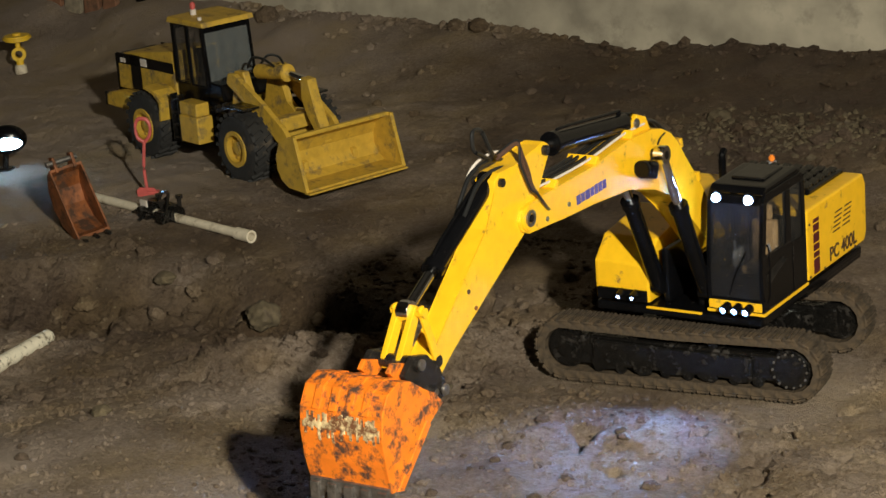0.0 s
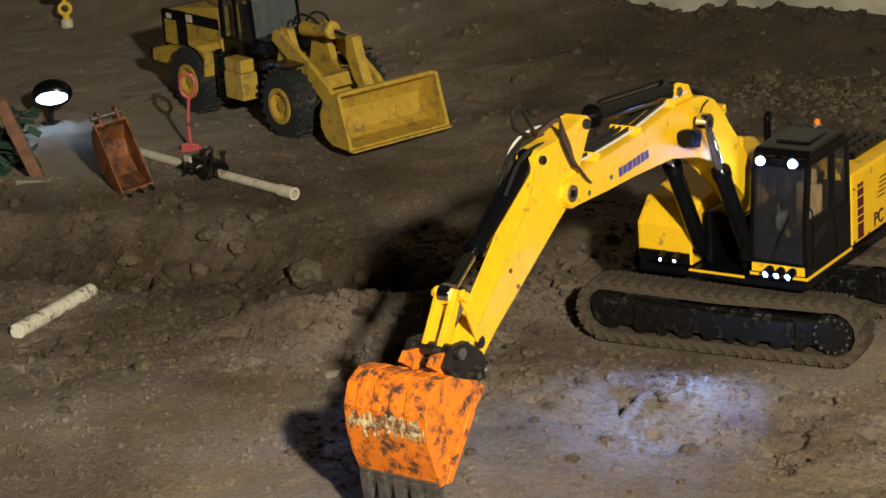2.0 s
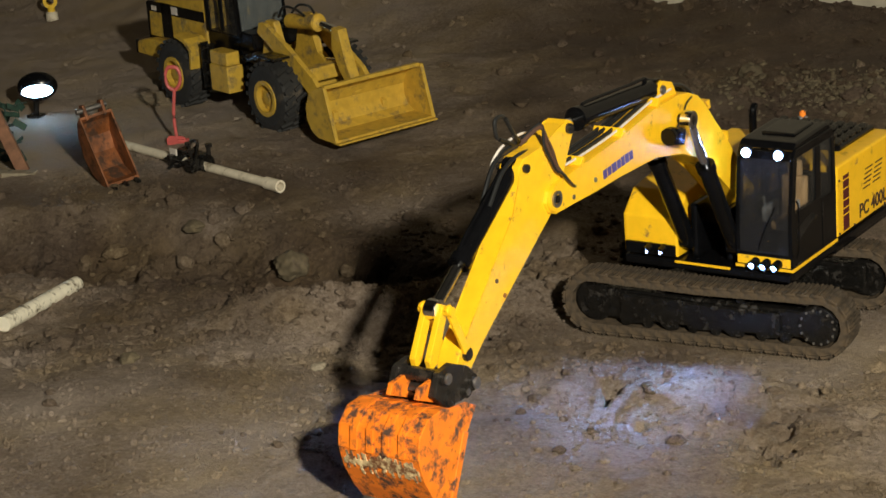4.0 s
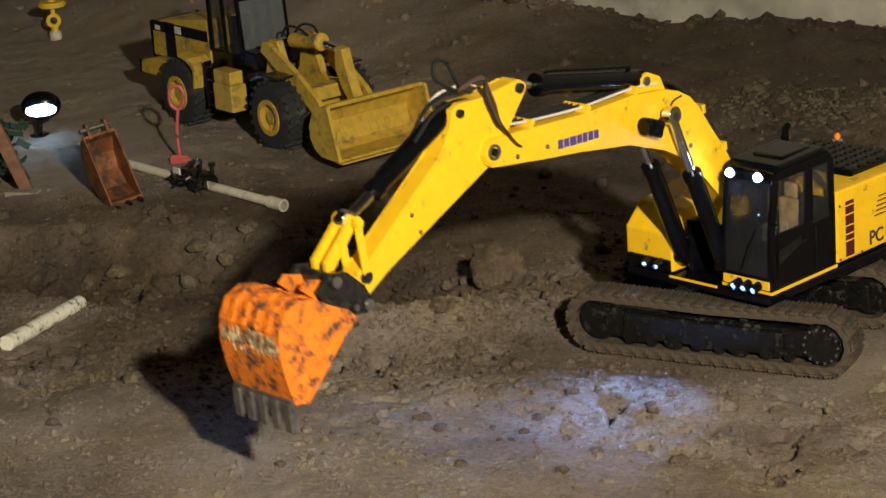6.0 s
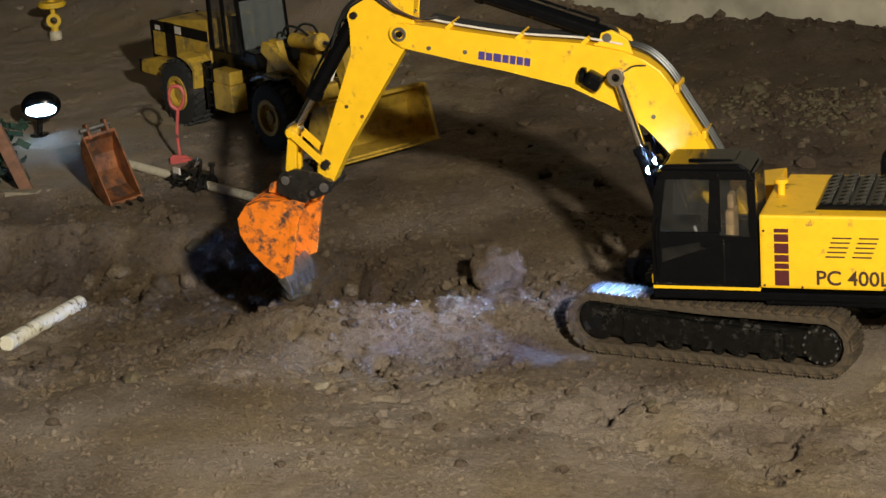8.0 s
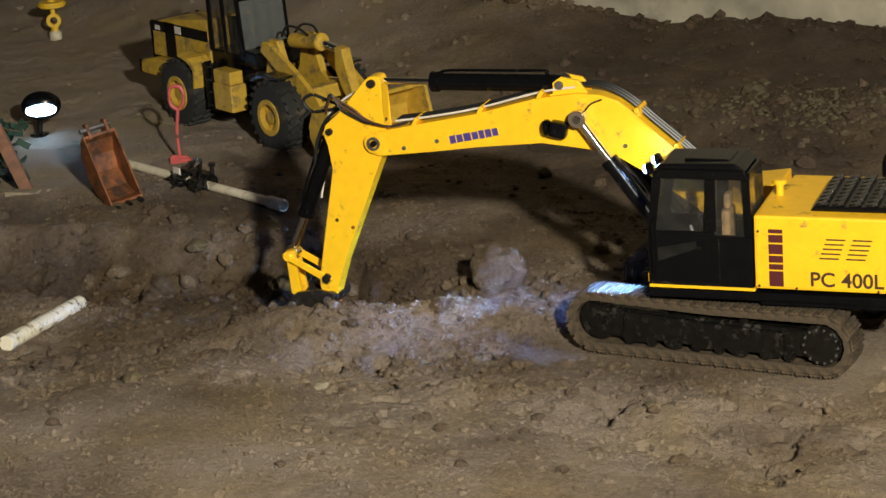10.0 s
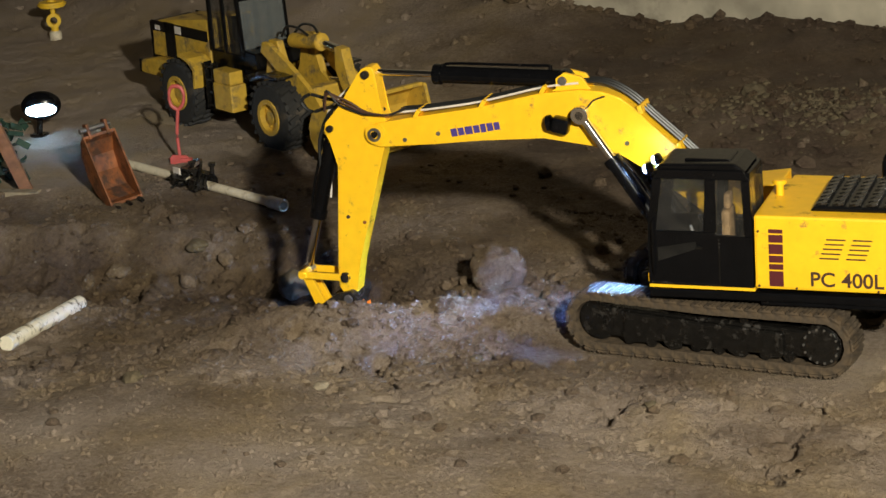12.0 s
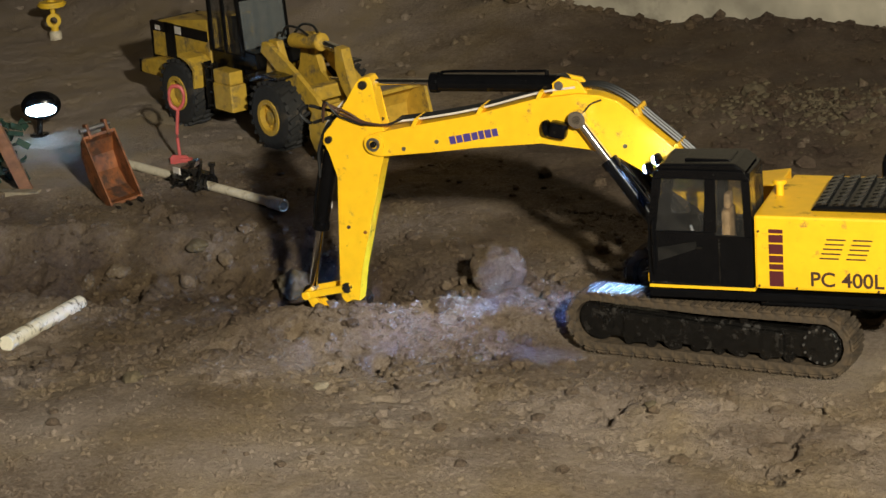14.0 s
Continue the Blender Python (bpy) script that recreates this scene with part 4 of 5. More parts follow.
def build_cylinders():
    a = cylinder("boom_cylinder", "boom_cylinder_rod", 0.150, 0.125, 0.0105, 0.0062, -0.034, "beside the boom")
    b = cylinder("boom_cylinder", "boom_cylinder_rod", 0.150, 0.125, 0.0105, 0.0062, 0.034, "beside the boom")
    moving["boom_barrel"], moving["boom_rod"] = (a[0], b[0]), (a[1], b[1])
    moving["arm_barrel"], moving["arm_rod"] = cylinder("arm_cylinder", "arm_cylinder_rod", 0.185, 0.16, 0.0120, 0.0045, 0.0, "over the boom")
    moving["bucket_barrel"], moving["bucket_rod"] = cylinder("bucket_cylinder", "bucket_cylinder_rod", 0.140, 0.12, 0.0105, 0.006, 0.0, "over the arm")


def build_arm():
    outline = [(-0.0930, 0.004), (-0.0925, -0.003), (-0.086, -0.0065), (-0.029, -0.0105), (-0.012, -0.0175), (0.004, -0.0165), (0.020, -0.0075), (0.0326, -0.0045), (0.1034, 0.0200), (0.1850, 0.0480), (0.228, 0.0585), (0.240, 0.0600), (0.245, 0.0675), (0.240, 0.0755), (0.224, 0.0845), (0.208, 0.0860), (0.196, 0.0815), (0.12, 0.0735), (0.047, 0.0625), (0.012, 0.0700), (-0.004, 0.0790), (-0.016, 0.0755), (-0.0385, 0.0520), (-0.0830, 0.0165), (-0.0905, 0.0125)]
    bm = prism(B(), flip(outline), -0.0165, 0.0095, 0.0016)
    arm = part("arm", bm, YELLOW, excavator, "glossy yellow dipper arm with scuffed edges")
    moving["arm"] = arm
    for u, v, r in ((ARM_CYL_ROD[0], ARM_CYL_ROD[1], 0.006), (BUCKET_CYL[0], BUCKET_CYL[1], 0.005), (LEVER_PIN[0], LEVER_PIN[1], 0.0075), (BUCKET_PIN[0], BUCKET_PIN[1], 0.006)):
        pin("pin", arm, u, v, -0.0215, 0.0185, r, HITCH)
    for u, v in ((0.120, 0.058), (0.128, 0.034)):
        bm = B()
        rod(bm, (-u, -0.0150, v), (-u, -0.0180, v), 0.0026, 10)
        part("bolt", bm, RUST, arm, "", True)
    # hoses looping over the elbow and down the arm
    loops = [
        ([(-0.045, 0.005), (-0.062, 0.03), (-0.045, 0.062), (-0.01, 0.088), (0.04, 0.086), (0.10, 0.094)], 0.0125, HOSE_WHITE, 0.0016),
        ([(-0.040, 0.0), (-0.052, 0.028), (-0.034, 0.066), (0.0, 0.092), (0.05, 0.092)], 0.008, HOSE, 0.0025),
        ([(-0.030, -0.012), (-0.045, 0.02), (-0.028, 0.062), (0.005, 0.09), (0.05, 0.096)], -0.005, HOSE, 0.0025),
    ]
    for pts, y, mtl, r in loops:
        bm = B()
        hose(bm, [(-u, y, v) for u, v in pts], r)
        part("hose", bm, mtl, arm, "pale thin hose" if mtl is HOSE_WHITE else "black hydraulic hose", True)
    # the bundle that crosses the elbow on the left side, and a free loop at the back
    for k in range(3):
        o = 0.0042 * k
        bm = B()
        hose(bm, [(0.030 + o, -0.008, 0.078), (0.0567 + o * 0.6, -0.0185, 0.066), (0.0516 - o, -0.0205, 0.047 + o * 0.4), (0.0440 - o, -0.0215, 0.030 + 0.5 * o), (0.0337 - o * 0.6, -0.0225, 0.014), (0.0290, -0.0250, -0.004 + o), (0.0275, -0.0245, -0.0255), (0.0340, -0.016, -0.047)], 0.0017)
        part("elbow_hose", bm, (HOSE_BROWN, HOSE_BROWN, HOSE)[k], arm, "dark hose across the elbow", True)
    bm = B()
    hose(bm, [(0.034, 0.006, 0.070), (0.030, 0.006, 0.086), (0.027, 0.006, 0.105), (0.041, 0.006, 0.1175), (0.051, 0.006, 0.104), (0.046, 0.006, 0.083), (0.040, 0.006, 0.060)], 0.0025)
    part("hose_loop", bm, HOSE, arm, "free black hose loop", True)


def build_lever_and_link():
    bm = B()
    for s in (-1, 1):
        prism(bm, flip([(-0.007, -0.005), (LEVER + 0.006, -0.005), (LEVER + 0.008, 0.0), (LEVER + 0.006, 0.005), (-0.007, 0.005)]), (-0.0205 if s < 0 else 0.0115), (-0.0170 if s < 0 else 0.0150), 0.0008)
    rod(bm, (-LEVER, -0.0235, 0), (-LEVER, 0.0175, 0), 0.0055, 14)
    moving["lever"] = part("lever", bm, YELLOW, excavator, "yellow bucket lever bars")
    bm = B()
    prism(bm, flip([(-0.006, -0.006), (0.056, -0.008), (0.064, 0.0), (0.056, 0.008), (-0.006, 0.006)]), -0.013, -0.006, 0.001)
    prism(bm, flip([(-0.006, -0.006), (0.056, -0.008), (0.064, 0.0), (0.056, 0.008), (-0.006, 0.006)]), 0.006, 0.013, 0.001)
    moving["link"] = part("link", bm, YELLOW, excavator, "yellow bucket link")


def build_bucket():
    # hitch under the arm tip
    bm = B()
    for s in (-1, 1):
        prism(bm, flip([(-0.010, -0.004), (0.004, -0.010), (0.026, 0.006), (0.046, 0.030), (0.048, 0.056), (0.024, 0.064), (0.004, 0.050), (-0.009, 0.020)]), s * 0.026 - 0.004, s * 0.026 + 0.004, 0.0015)
    box(bm, -0.040, -0.008, -0.024, 0.024, 0.020, 0.044, 0.004)
    box(bm, -0.050, -0.030, -0.024, 0.024, 0.014, 0.032, 0.005)
    rod(bm, (-0.036, -0.034, 0.030), (-0.036, 0.040, 0.030), 0.0105, 20, width=0.002)
    rod(bm, (0, -0.031, 0), (0, 0.031, 0), 0.009, 18, width=0.001)
    rod(bm, (-LINK_PIN[0], -0.033, LINK_PIN[1]), (-LINK_PIN[0], 0.033, LINK_PIN[1]), 0.008, 18, width=0.001)
    rod(bm, (-0.016, -0.036, 0.010), (-0.016, 0.036, 0.010), 0.007, 16, width=0.001)
    hitch = part("hitch", bm, HITCH, excavator, "greasy dark steel quick hitch")
    for u, v, r in ((0.0, 0.0, 0.0065), (LINK_PIN[0], LINK_PIN[1], 0.0062), (0.016, 0.010, 0.0045)):
        bm = B()
        rod(bm, (-u, -0.0365, v), (-u, -0.0330, v), r, 16, width=0.0008)
        part("pin_end", bm, STEEL, hitch, "bright worn pin end", True)
    # curved shell: back and floor as one thick bent plate, side plates, ears, lip, teeth
    w = 0.049
    drop = 0.0327
    curve = [(0.046, 0.052), (0.053, 0.078), (0.066, 0.100), (0.084, 0.114), (0.106, 0.115), (0.125, 0.101), (0.137, 0.078), (0.144, 0.050), (0.148, 0.020)]
    inner = [(0.052, 0.050), (0.058, 0.075), (0.069, 0.096), (0.085, 0.1085), (0.103, 0.1100), (0.120, 0.098), (0.131, 0.076), (0.138, 0.049), (0.141, 0.020)]

    def low(points):
        return [(0.0014 - u, v - drop) for u, v in points]

    bm = prism(B(), low(curve + inner[::-1]), -w, w, 0.0)
    bucket = part("bucket", bm, ORANGE, excavator, "chipped orange bucket with muddy patches")
    for s in (-1, 1):
        bm = B()
        prism(bm, low([(0.030, 0.042), (0.036, 0.060)] + curve[1:] + [(0.132, 0.012), (0.062, 0.040)]), s * w - 0.002, s * w + 0.002, 0.0012)
        part("side_plate", bm, ORANGE, bucket, "orange side plate with worn dark patches")
        bm = B()
        prism(bm, low([(0.060, 0.038), (0.132, 0.010), (0.140, 0.016), (0.064, 0.047)]), s * w - 0.0035, s * w + 0.0035, 0.001)
        part("side_cutter", bm, ORANGE, bucket)
        bm = B()
        prism(bm, low([(0.018, 0.036), (0.032, 0.036), (0.060, 0.100), (0.048, 0.104), (0.026, 0.086), (0.016, 0.060)]), s * 0.0175 - 0.003, s * 0.0175 + 0.003, 0.001)
        part("ear", bm, ORANGE, bucket)
    for y in (-0.030, -0.010, 0.010, 0.030):
        bm = B()
        rib = curve[1:6]
        rib_out = [(u + 0.0020 * (1 if k > 1 else 0.3), v + 0.0022 * (1 if k < 4 else 0.3)) for k, (u, v) in enumerate(rib)]
        prism(bm, low(rib + rib_out[::-1]), y - 0.004, y + 0.004, 0.0)
        part("wear_rib", bm, ORANGE, bucket)
    # scrapes run from the bend downwards, each of its own length
    rng = np.random.RandomState(77)
    bm = B()
    face = [(0.1250, 0.1010), (0.1370, 0.0780), (0.1440, 0.0500)]
    for k in range(34):
        y = -w + 0.0015 + (2 * w - 0.003) * k / 34
        lo, hi = 0.12 + 0.45 * rng.rand() ** 1.5, 0.72 + 0.62 * rng.rand() ** 1.6
        knots = sorted({lo, hi} | ({1.0} if lo < 1.0 < hi else set()))
        line = []
        for q in knots:
            (ua, va), (ub, vb) = face[int(min(q, 1.999))], face[int(min(q, 1.999)) + 1]
            f = q - int(min(q, 1.999))
            line.append((ua + f * (ub - ua), va + f * (vb - va)))
        out = [(u + 0.0007, v + 0.0004) for u, v in line]
        prism(bm, low([(u - 0.001, v - 0.0005) for u, v in line] + out[::-1]), y, y + (2 * w - 0.003) / 34, 0.0)
    part("wear_strip", bm, BARE, bucket, "pale scraped strip across the bend")
    bm = B()
    prism(bm, low([(0.138, 0.026), (0.150, 0.026), (0.153, 0.012), (0.149, 0.006), (0.145, 0.010)]), -w, w, 0.001)
    part("lip", bm, STEEL, bucket, "bare worn cutting lip")
    for k in range(5):
        y = -0.042 + 0.021 * k
        bm = B()
        prism(bm, low([(0.141, 0.022), (0.154, 0.024), (0.166, -0.006), (0.163, -0.008), (0.146, 0.008)]), y - 0.0055, y + 0.0055, 0.001)
        part("tooth", bm, STEEL, bucket, "worn steel tooth")
    moving["bucket"] = (bucket, hitch)


build_undercarriage()
build_house()
build_boom()
build_cylinders()
build_arm()
build_lever_and_link()
build_bucket()


# ---- the wheel loader: forward is +x, it stands with its right side to the arena ----
LOADER = pose(-1.2866, 0.823, 0.0, 0, 0, -23.5)


LUG = []


def wheel(parent, x, y, side):
    bm = B()
    r, w = 0.066, 0.048
    prof = [(0.034, -0.5), (0.052, -0.5), (0.060, -0.46), (0.063, -0.36), (0.063, 0.36), (0.060, 0.46), (0.052, 0.5), (0.034, 0.5)]
    seg = 40
    loops = [[bm.verts.new((pr * math.cos(2 * math.pi * k / seg), py * w, pr * math.sin(2 * math.pi * k / seg))) for k in range(seg)] for pr, py in prof]
    for a, b in zip(loops, loops[1:]):
        for k in range(seg):
            bm.faces.new((a[k], a[(k + 1) % seg], b[(k + 1) % seg], b[k]))
    wh = part("wheel", bm, RUBBER, parent, "dusty black tyre with deep lugs")
    wh.matrix_basis = pose(x, y, 0.061)
    bm = B()
    rod(bm, (0, -0.016, 0), (0, 0.016, 0), 0.035, 28, width=0.002)
    ring(bm, (0, side * 0.021, 0), (0, 1, 0), 0.034, 0.026, 0.012, 28)
    rod(bm, (0, side * 0.016, 0), (0, side * 0.022, 0), 0.013, 18, width=0.002)
    for k in range(10):
        a = 2 * math.pi * k / 10
        rod(bm, (0.020 * math.cos(a), side * 0.016, 0.020 * math.sin(a)), (0.020 * math.cos(a), side * 0.0185, 0.020 * math.sin(a)), 0.0018, 6)
    part("rim", bm, YELLOW_DULL, wh, "dusty yellow dished rim")
    if not LUG:
        LUG.append(part("lug", box(B(), -0.0035, 0.0035, 0.001, 0.0245, 0.0615, r + 0.0015), RUBBER, wh).data)
    for k in range(22):
        for s in (-1, 1):
            share("lug", LUG[0], wh, pose(0, 0, 0, 0, k * 360 / 22 + (8 if s > 0 else 0), 0) @ pose(0, 0, 0, 0, 0, (0 if s > 0 else 180) + 24))
    return wh


def build_loader():
    loader = thing("wheel_loader", "dusty yellow model wheel loader with black cab parked on soil", "wheel loader", LOADER)

    def slab_l(name, mtl, x0, x1, y0, y1, z0, z1, w=0.003, label="", parent=None):
        return part(name, box(B(), x0, x1, y0, y1, z0, z1, w), mtl, parent or loader, label)

    for x in (0.163, -0.158):
        for s in (-1, 1):
            wheel(loader, x, s * 0.076, s)
    # rear frame, hood and counterweight
    bm = B()
    prism(bm, [(-0.31, 0.055), (-0.02, 0.055), (0.02, 0.075), (0.02, 0.115), (-0.31, 0.115)], -0.045, 0.045, 0.004)
    box(bm, 0.0, 0.06, -0.018, 0.018, 0.06, 0.085, 0.003)
    part("rear_frame", bm, BLACK_STEEL, loader)
    bm = B()
    prism(bm, [(-0.318, 0.108), (-0.312, 0.172), (-0.290, 0.182), (-0.10, 0.205), (-0.10, 0.108)], -0.052, 0.052, 0.005)
    hood = part("hood", bm, YELLOW_DULL, loader, "dusty yellow engine hood")
    for s in (-1, 1):
        slab_l("grille", BLACK, -0.262, -0.226, s * 0.0525 - 0.001, s * 0.0525 + 0.001, 0.112, 0.182, 0.0, "black grille strip", hood)
        slab_l("grille", BLACK, -0.312, -0.104, s * 0.0525 - 0.001, s * 0.0525 + 0.001, 0.160, 0.181, 0.0, "black grille strip", hood)
        slab_l("label", HOSE_WHITE, -0.222, -0.200, s * 0.0537 - 0.0008, s * 0.0537 + 0.0008, 0.163, 0.178, 0.0, "small pale sticker", hood)
        slab_l("label", HOSE_WHITE, -0.298, -0.280, s * 0.0537 - 0.0008, s * 0.0537 + 0.0008, 0.163, 0.172, 0.0, "small pale sticker", hood)
    slab_l("radiator_guard", BLACK, -0.330, -0.314, -0.048, 0.048, 0.10, 0.176, 0.003, "black radiator guard")
    bm = B()
    prism(bm, [(-0.346, 0.072), (-0.342, 0.098), (-0.300, 0.106), (-0.240, 0.106), (-0.255, 0.070)], -0.070, 0.070, 0.005)
    part("counterweight", bm, YELLOW_DULL, loader, "dusty yellow counterweight")
    slab_l("bumper", BLACK, -0.358, -0.340, -0.066, 0.066, 0.07, 0.098, 0.003)
    for s in (-1, 1):
        bm = B()
        prism(bm, [(-0.092, 0.078), (-0.085, 0.118), (-0.11, 0.136), (-0.145, 0.141), (-0.145, 0.136), (-0.113, 0.130), (-0.092, 0.114), (-0.098, 0.078)], s * 0.078 - 0.022, s * 0.078 + 0.022, 0.001)
        part("rear_fender", bm, YELLOW_DULL, loader)
        bm = B()
        box(bm, -0.030, 0.032, s * 0.078 - 0.018, s * 0.078 + 0.018, 0.048, 0.100, 0.003)
        box(bm, -0.028, 0.030, s * 0.078 - 0.016, s * 0.078 + 0.014, 0.1005, 0.126, 0.003)
        part("tank_box", bm, YELLOW_DULL, loader, "dusty yellow tank with step")
        bm = B()
        for z in (0.050, 0.075, 0.10, 0.125):
            box(bm, -0.062, -0.036, s * 0.084 - 0.008, s * 0.084 + 0.008, z, z + 0.004, 0.001)
        box(bm, -0.062, -0.059, s * 0.084 - 0.008, s * 0.084 + 0.008, 0.045, 0.135)
        box(bm, -0.039, -0.036, s * 0.084 - 0.008, s * 0.084 + 0.008, 0.045, 0.135)
        part("ladder", bm, BLACK_STEEL, loader)
        bm = B()
        prism(bm, [(0.105, 0.128), (0.140, 0.139), (0.195, 0.138), (0.196, 0.134), (0.142, 0.134), (0.108, 0.122)], s * 0.076 - 0.020, s * 0.076 + 0.020, 0.001)
        part("front_fender", bm, BLACK_STEEL, loader)
    # cab
    x0, x1, w = -0.092, 0.020, 0.052
    part("cab_base", box(B(), x0, x1, -w, w, 0.112, 0.150, 0.003), BLACK, loader, "black cab base of the wheel loader")
    for s in (-1, 1):
        for nm, xa, xb, t in (("rear_pillar", x0 + 0.004, x0 + 0.004, 0.008), ("middle_pillar", -0.040, -0.040, 0.006), ("front_pillar", x1, x1 - 0.008, 0.007)):
            part(nm, prism(B(), [(xa - t / 2, 0.148), (xa + t / 2, 0.148), (xb + t / 2, 0.264), (xb - t / 2, 0.264)], s * w - 0.003, s * w + 0.003), BLACK, loader)
    for x in (x0 + 0.004, x1 - 0.006):
        part("cab_rail", box(B(), x - 0.003, x + 0.003, -w + 0.004, w - 0.004, 0.252, 0.264), BLACK, loader)
    bm = B()
    prism(bm, [(x1 - 0.012, 0.120), (x1 + 0.045, 0.128), (x1 + 0.040, 0.158), (x1 - 0.004, 0.160)], -w, w, 0.003)
    part("dash_cover", bm, BLACK, loader)
    for s in (-1, 1):
        bm = B()
        prism(bm, [(x0 + 0.008, 0.150), (-0.043, 0.150), (-0.043, 0.262), (x0 + 0.008, 0.262)], s * w - 0.001, s * w + 0.001)
        part("side_pane", bm, GLASS, loader, "dark side window").visible_shadow = False
        bm = B()
        prism(bm, [(-0.037, 0.150), (x1 - 0.004, 0.150), (x1 - 0.011, 0.262), (-0.037, 0.262)], s * w - 0.001, s * w + 0.001)
        part("door_pane", bm, GLASS, loader, "dark door window").visible_shadow = False
    bm = B()
    prism(bm, [(x1 + 0.001, 0.158), (x1 + 0.003, 0.158), (x1 - 0.005, 0.264), (x1 - 0.007, 0.264)], -w + 0.004, w - 0.004)
    part("windscreen", bm, GLASS_DUSTY, loader, "dusty grey windscreen").visible_shadow = False
    bm = B()
    box(bm, x0 - 0.001, x0 + 0.001, -w + 0.004, w - 0.004, 0.15, 0.255)
    part("rear_pane", bm, GLASS, loader).visible_shadow = False
    bm = B()
    prism(bm, [(x0 - 0.008, 0.264), (x1 + 0.008, 0.264), (x1 + 0.004, 0.274), (x0 - 0.002, 0.276)], -w - 0.007, w + 0.007, 0.003)
    roof = part("cab_roof", bm, YELLOW_DULL, loader, "dusty yellow cab roof")
    bm = B()
    rod(bm, (-0.06, -0.02, 0.275), (-0.06, -0.02, 0.286), 0.006, 14)
    part("beacon_base", bm, HOSE_WHITE, roof, "white beacon socket", True)
    bm = B()
    rod(bm, (-0.06, -0.02, 0.286), (-0.06, -0.02, 0.300), 0.0055, 14, width=0.002)
    part("beacon", bm, RED, roof, "red warning beacon", True)
    bm = B()
    rod(bm, (0.0, -0.045, 0.275), (0.0, -0.045, 0.281), 0.004, 10)
    part("roof_lamp", bm, HOSE_WHITE, roof)
    bm = B()
    box(bm, -0.06, -0.02, -0.02, 0.02, 0.148, 0.165, 0.004)
    box(bm, -0.068, -0.056, -0.02, 0.02, 0.16, 0.21, 0.004)
    part("driver_seat", bm, BLACK_STEEL, loader)
    # front frame with the arm tower
    bm = B()
    prism(bm, [(0.06, 0.045), (0.225, 0.045), (0.215, 0.085), (0.150, 0.120), (0.128, 0.190), (0.100, 0.190), (0.085, 0.120), (0.055, 0.09)], -0.045, -0.030, 0.003)
    prism(bm, [(0.06, 0.045), (0.225, 0.045), (0.215, 0.085), (0.150, 0.120), (0.128, 0.190), (0.100, 0.190), (0.085, 0.120), (0.055, 0.09)], 0.030, 0.045, 0.003)
    box(bm, 0.06, 0.215, -0.031, 0.031, 0.05, 0.08, 0.003)
    part("front_frame", bm, YELLOW_DULL, loader, "dusty yellow front frame tower")
    for s in (-1, 1):
        bm = B()
        prism(bm, [(0.092, 0.168), (0.100, 0.188), (0.120, 0.188), (0.190, 0.150), (0.262, 0.105), (0.300, 0.060), (0.322, 0.050), (0.322, 0.036), (0.290, 0.034), (0.262, 0.062), (0.225, 0.090), (0.160, 0.128)], s * 0.055 - 0.005, s * 0.055 + 0.005, 0.002)
        part("lift_arm", bm, YELLOW_DULL, loader, "dusty yellow lift arm")
        bm = B()
        rod(bm, (0.075, s * 0.040, 0.095), (0.15, s * 0.040, 0.105), 0.010, 16)
        part("lift_cylinder", bm, YELLOW_DULL, loader, "", True)
        bm = B()
        rod(bm, (0.15, s * 0.040, 0.105), (0.235, s * 0.046, 0.112), 0.006, 14)
        part("lift_rod", bm, CHROME, loader, "chrome lift rod", True)
    bm = B()
    box(bm, 0.215, 0.245, -0.051, 0.051, 0.092, 0.118, 0.004)
    part("cross_tube", bm, YELLOW_DULL, loader)
    bm = B()
    prism(bm, [(0.262, 0.190), (0.284, 0.188), (0.296, 0.140), (0.318, 0.090), (0.300, 0.084), (0.275, 0.115), (0.258, 0.150)], -0.010, 0.010, 0.002)
    part("bell_crank", bm, YELLOW_DULL, loader, "dusty yellow tilt lever")
    bm = B()
    rod(bm, (0.115, 0, 0.182), (0.205, 0, 0.190), 0.014, 20, width=0.002)
    rod(bm, (0.200, 0, 0.190), (0.212, 0, 0.1905), 0.0165, 20, width=0.002)
    part("tilt_cylinder", bm, YELLOW_DULL, loader, "dusty yellow tilt cylinder", True)
    bm = B()
    rod(bm, (0.205, 0, 0.190), (0.272, 0, 0.182), 0.007, 14)
    part("tilt_rod", bm, CHROME, loader, "chrome tilt rod", True)
    bm = B()
    hose(bm, [(0.10, -0.014, 0.19), (0.125, -0.018, 0.212), (0.16, -0.018, 0.214), (0.185, -0.012, 0.202)], 0.0025)
    hose(bm, [(0.10, 0.014, 0.19), (0.125, 0.016, 0.210), (0.16, 0.016, 0.212), (0.185, 0.010, 0.202)], 0.0025)
    part("hoses", bm, HOSE, loader, "black tilt hoses", True)
    bm = B()
    prism(bm, [(0.296, 0.090), (0.310, 0.090), (0.318, 0.080), (0.316, 0.074), (0.300, 0.080)], -0.008, 0.008, 0.001)
    part("tilt_link", bm, YELLOW_DULL, loader)
    # bucket: bent shell, side plates, lip
    curve = [(0.372, 0.106), (0.352, 0.104), (0.330, 0.090), (0.318, 0.066), (0.318, 0.042), (0.330, 0.022), (0.350, 0.012), (0.404, 0.011)]
    inner = [(0.372, 0.102), (0.354, 0.099), (0.334, 0.086), (0.323, 0.065), (0.323, 0.044), (0.333, 0.027), (0.351, 0.017), (0.404, 0.015)]
    bucket = part("bucket", prism(B(), curve + inner[::-1], -0.108, 0.108), YELLOW_DULL, loader, "dusty yellow loading bucket")
    bucket.matrix_basis = pose(-0.010, 0, 0.006)
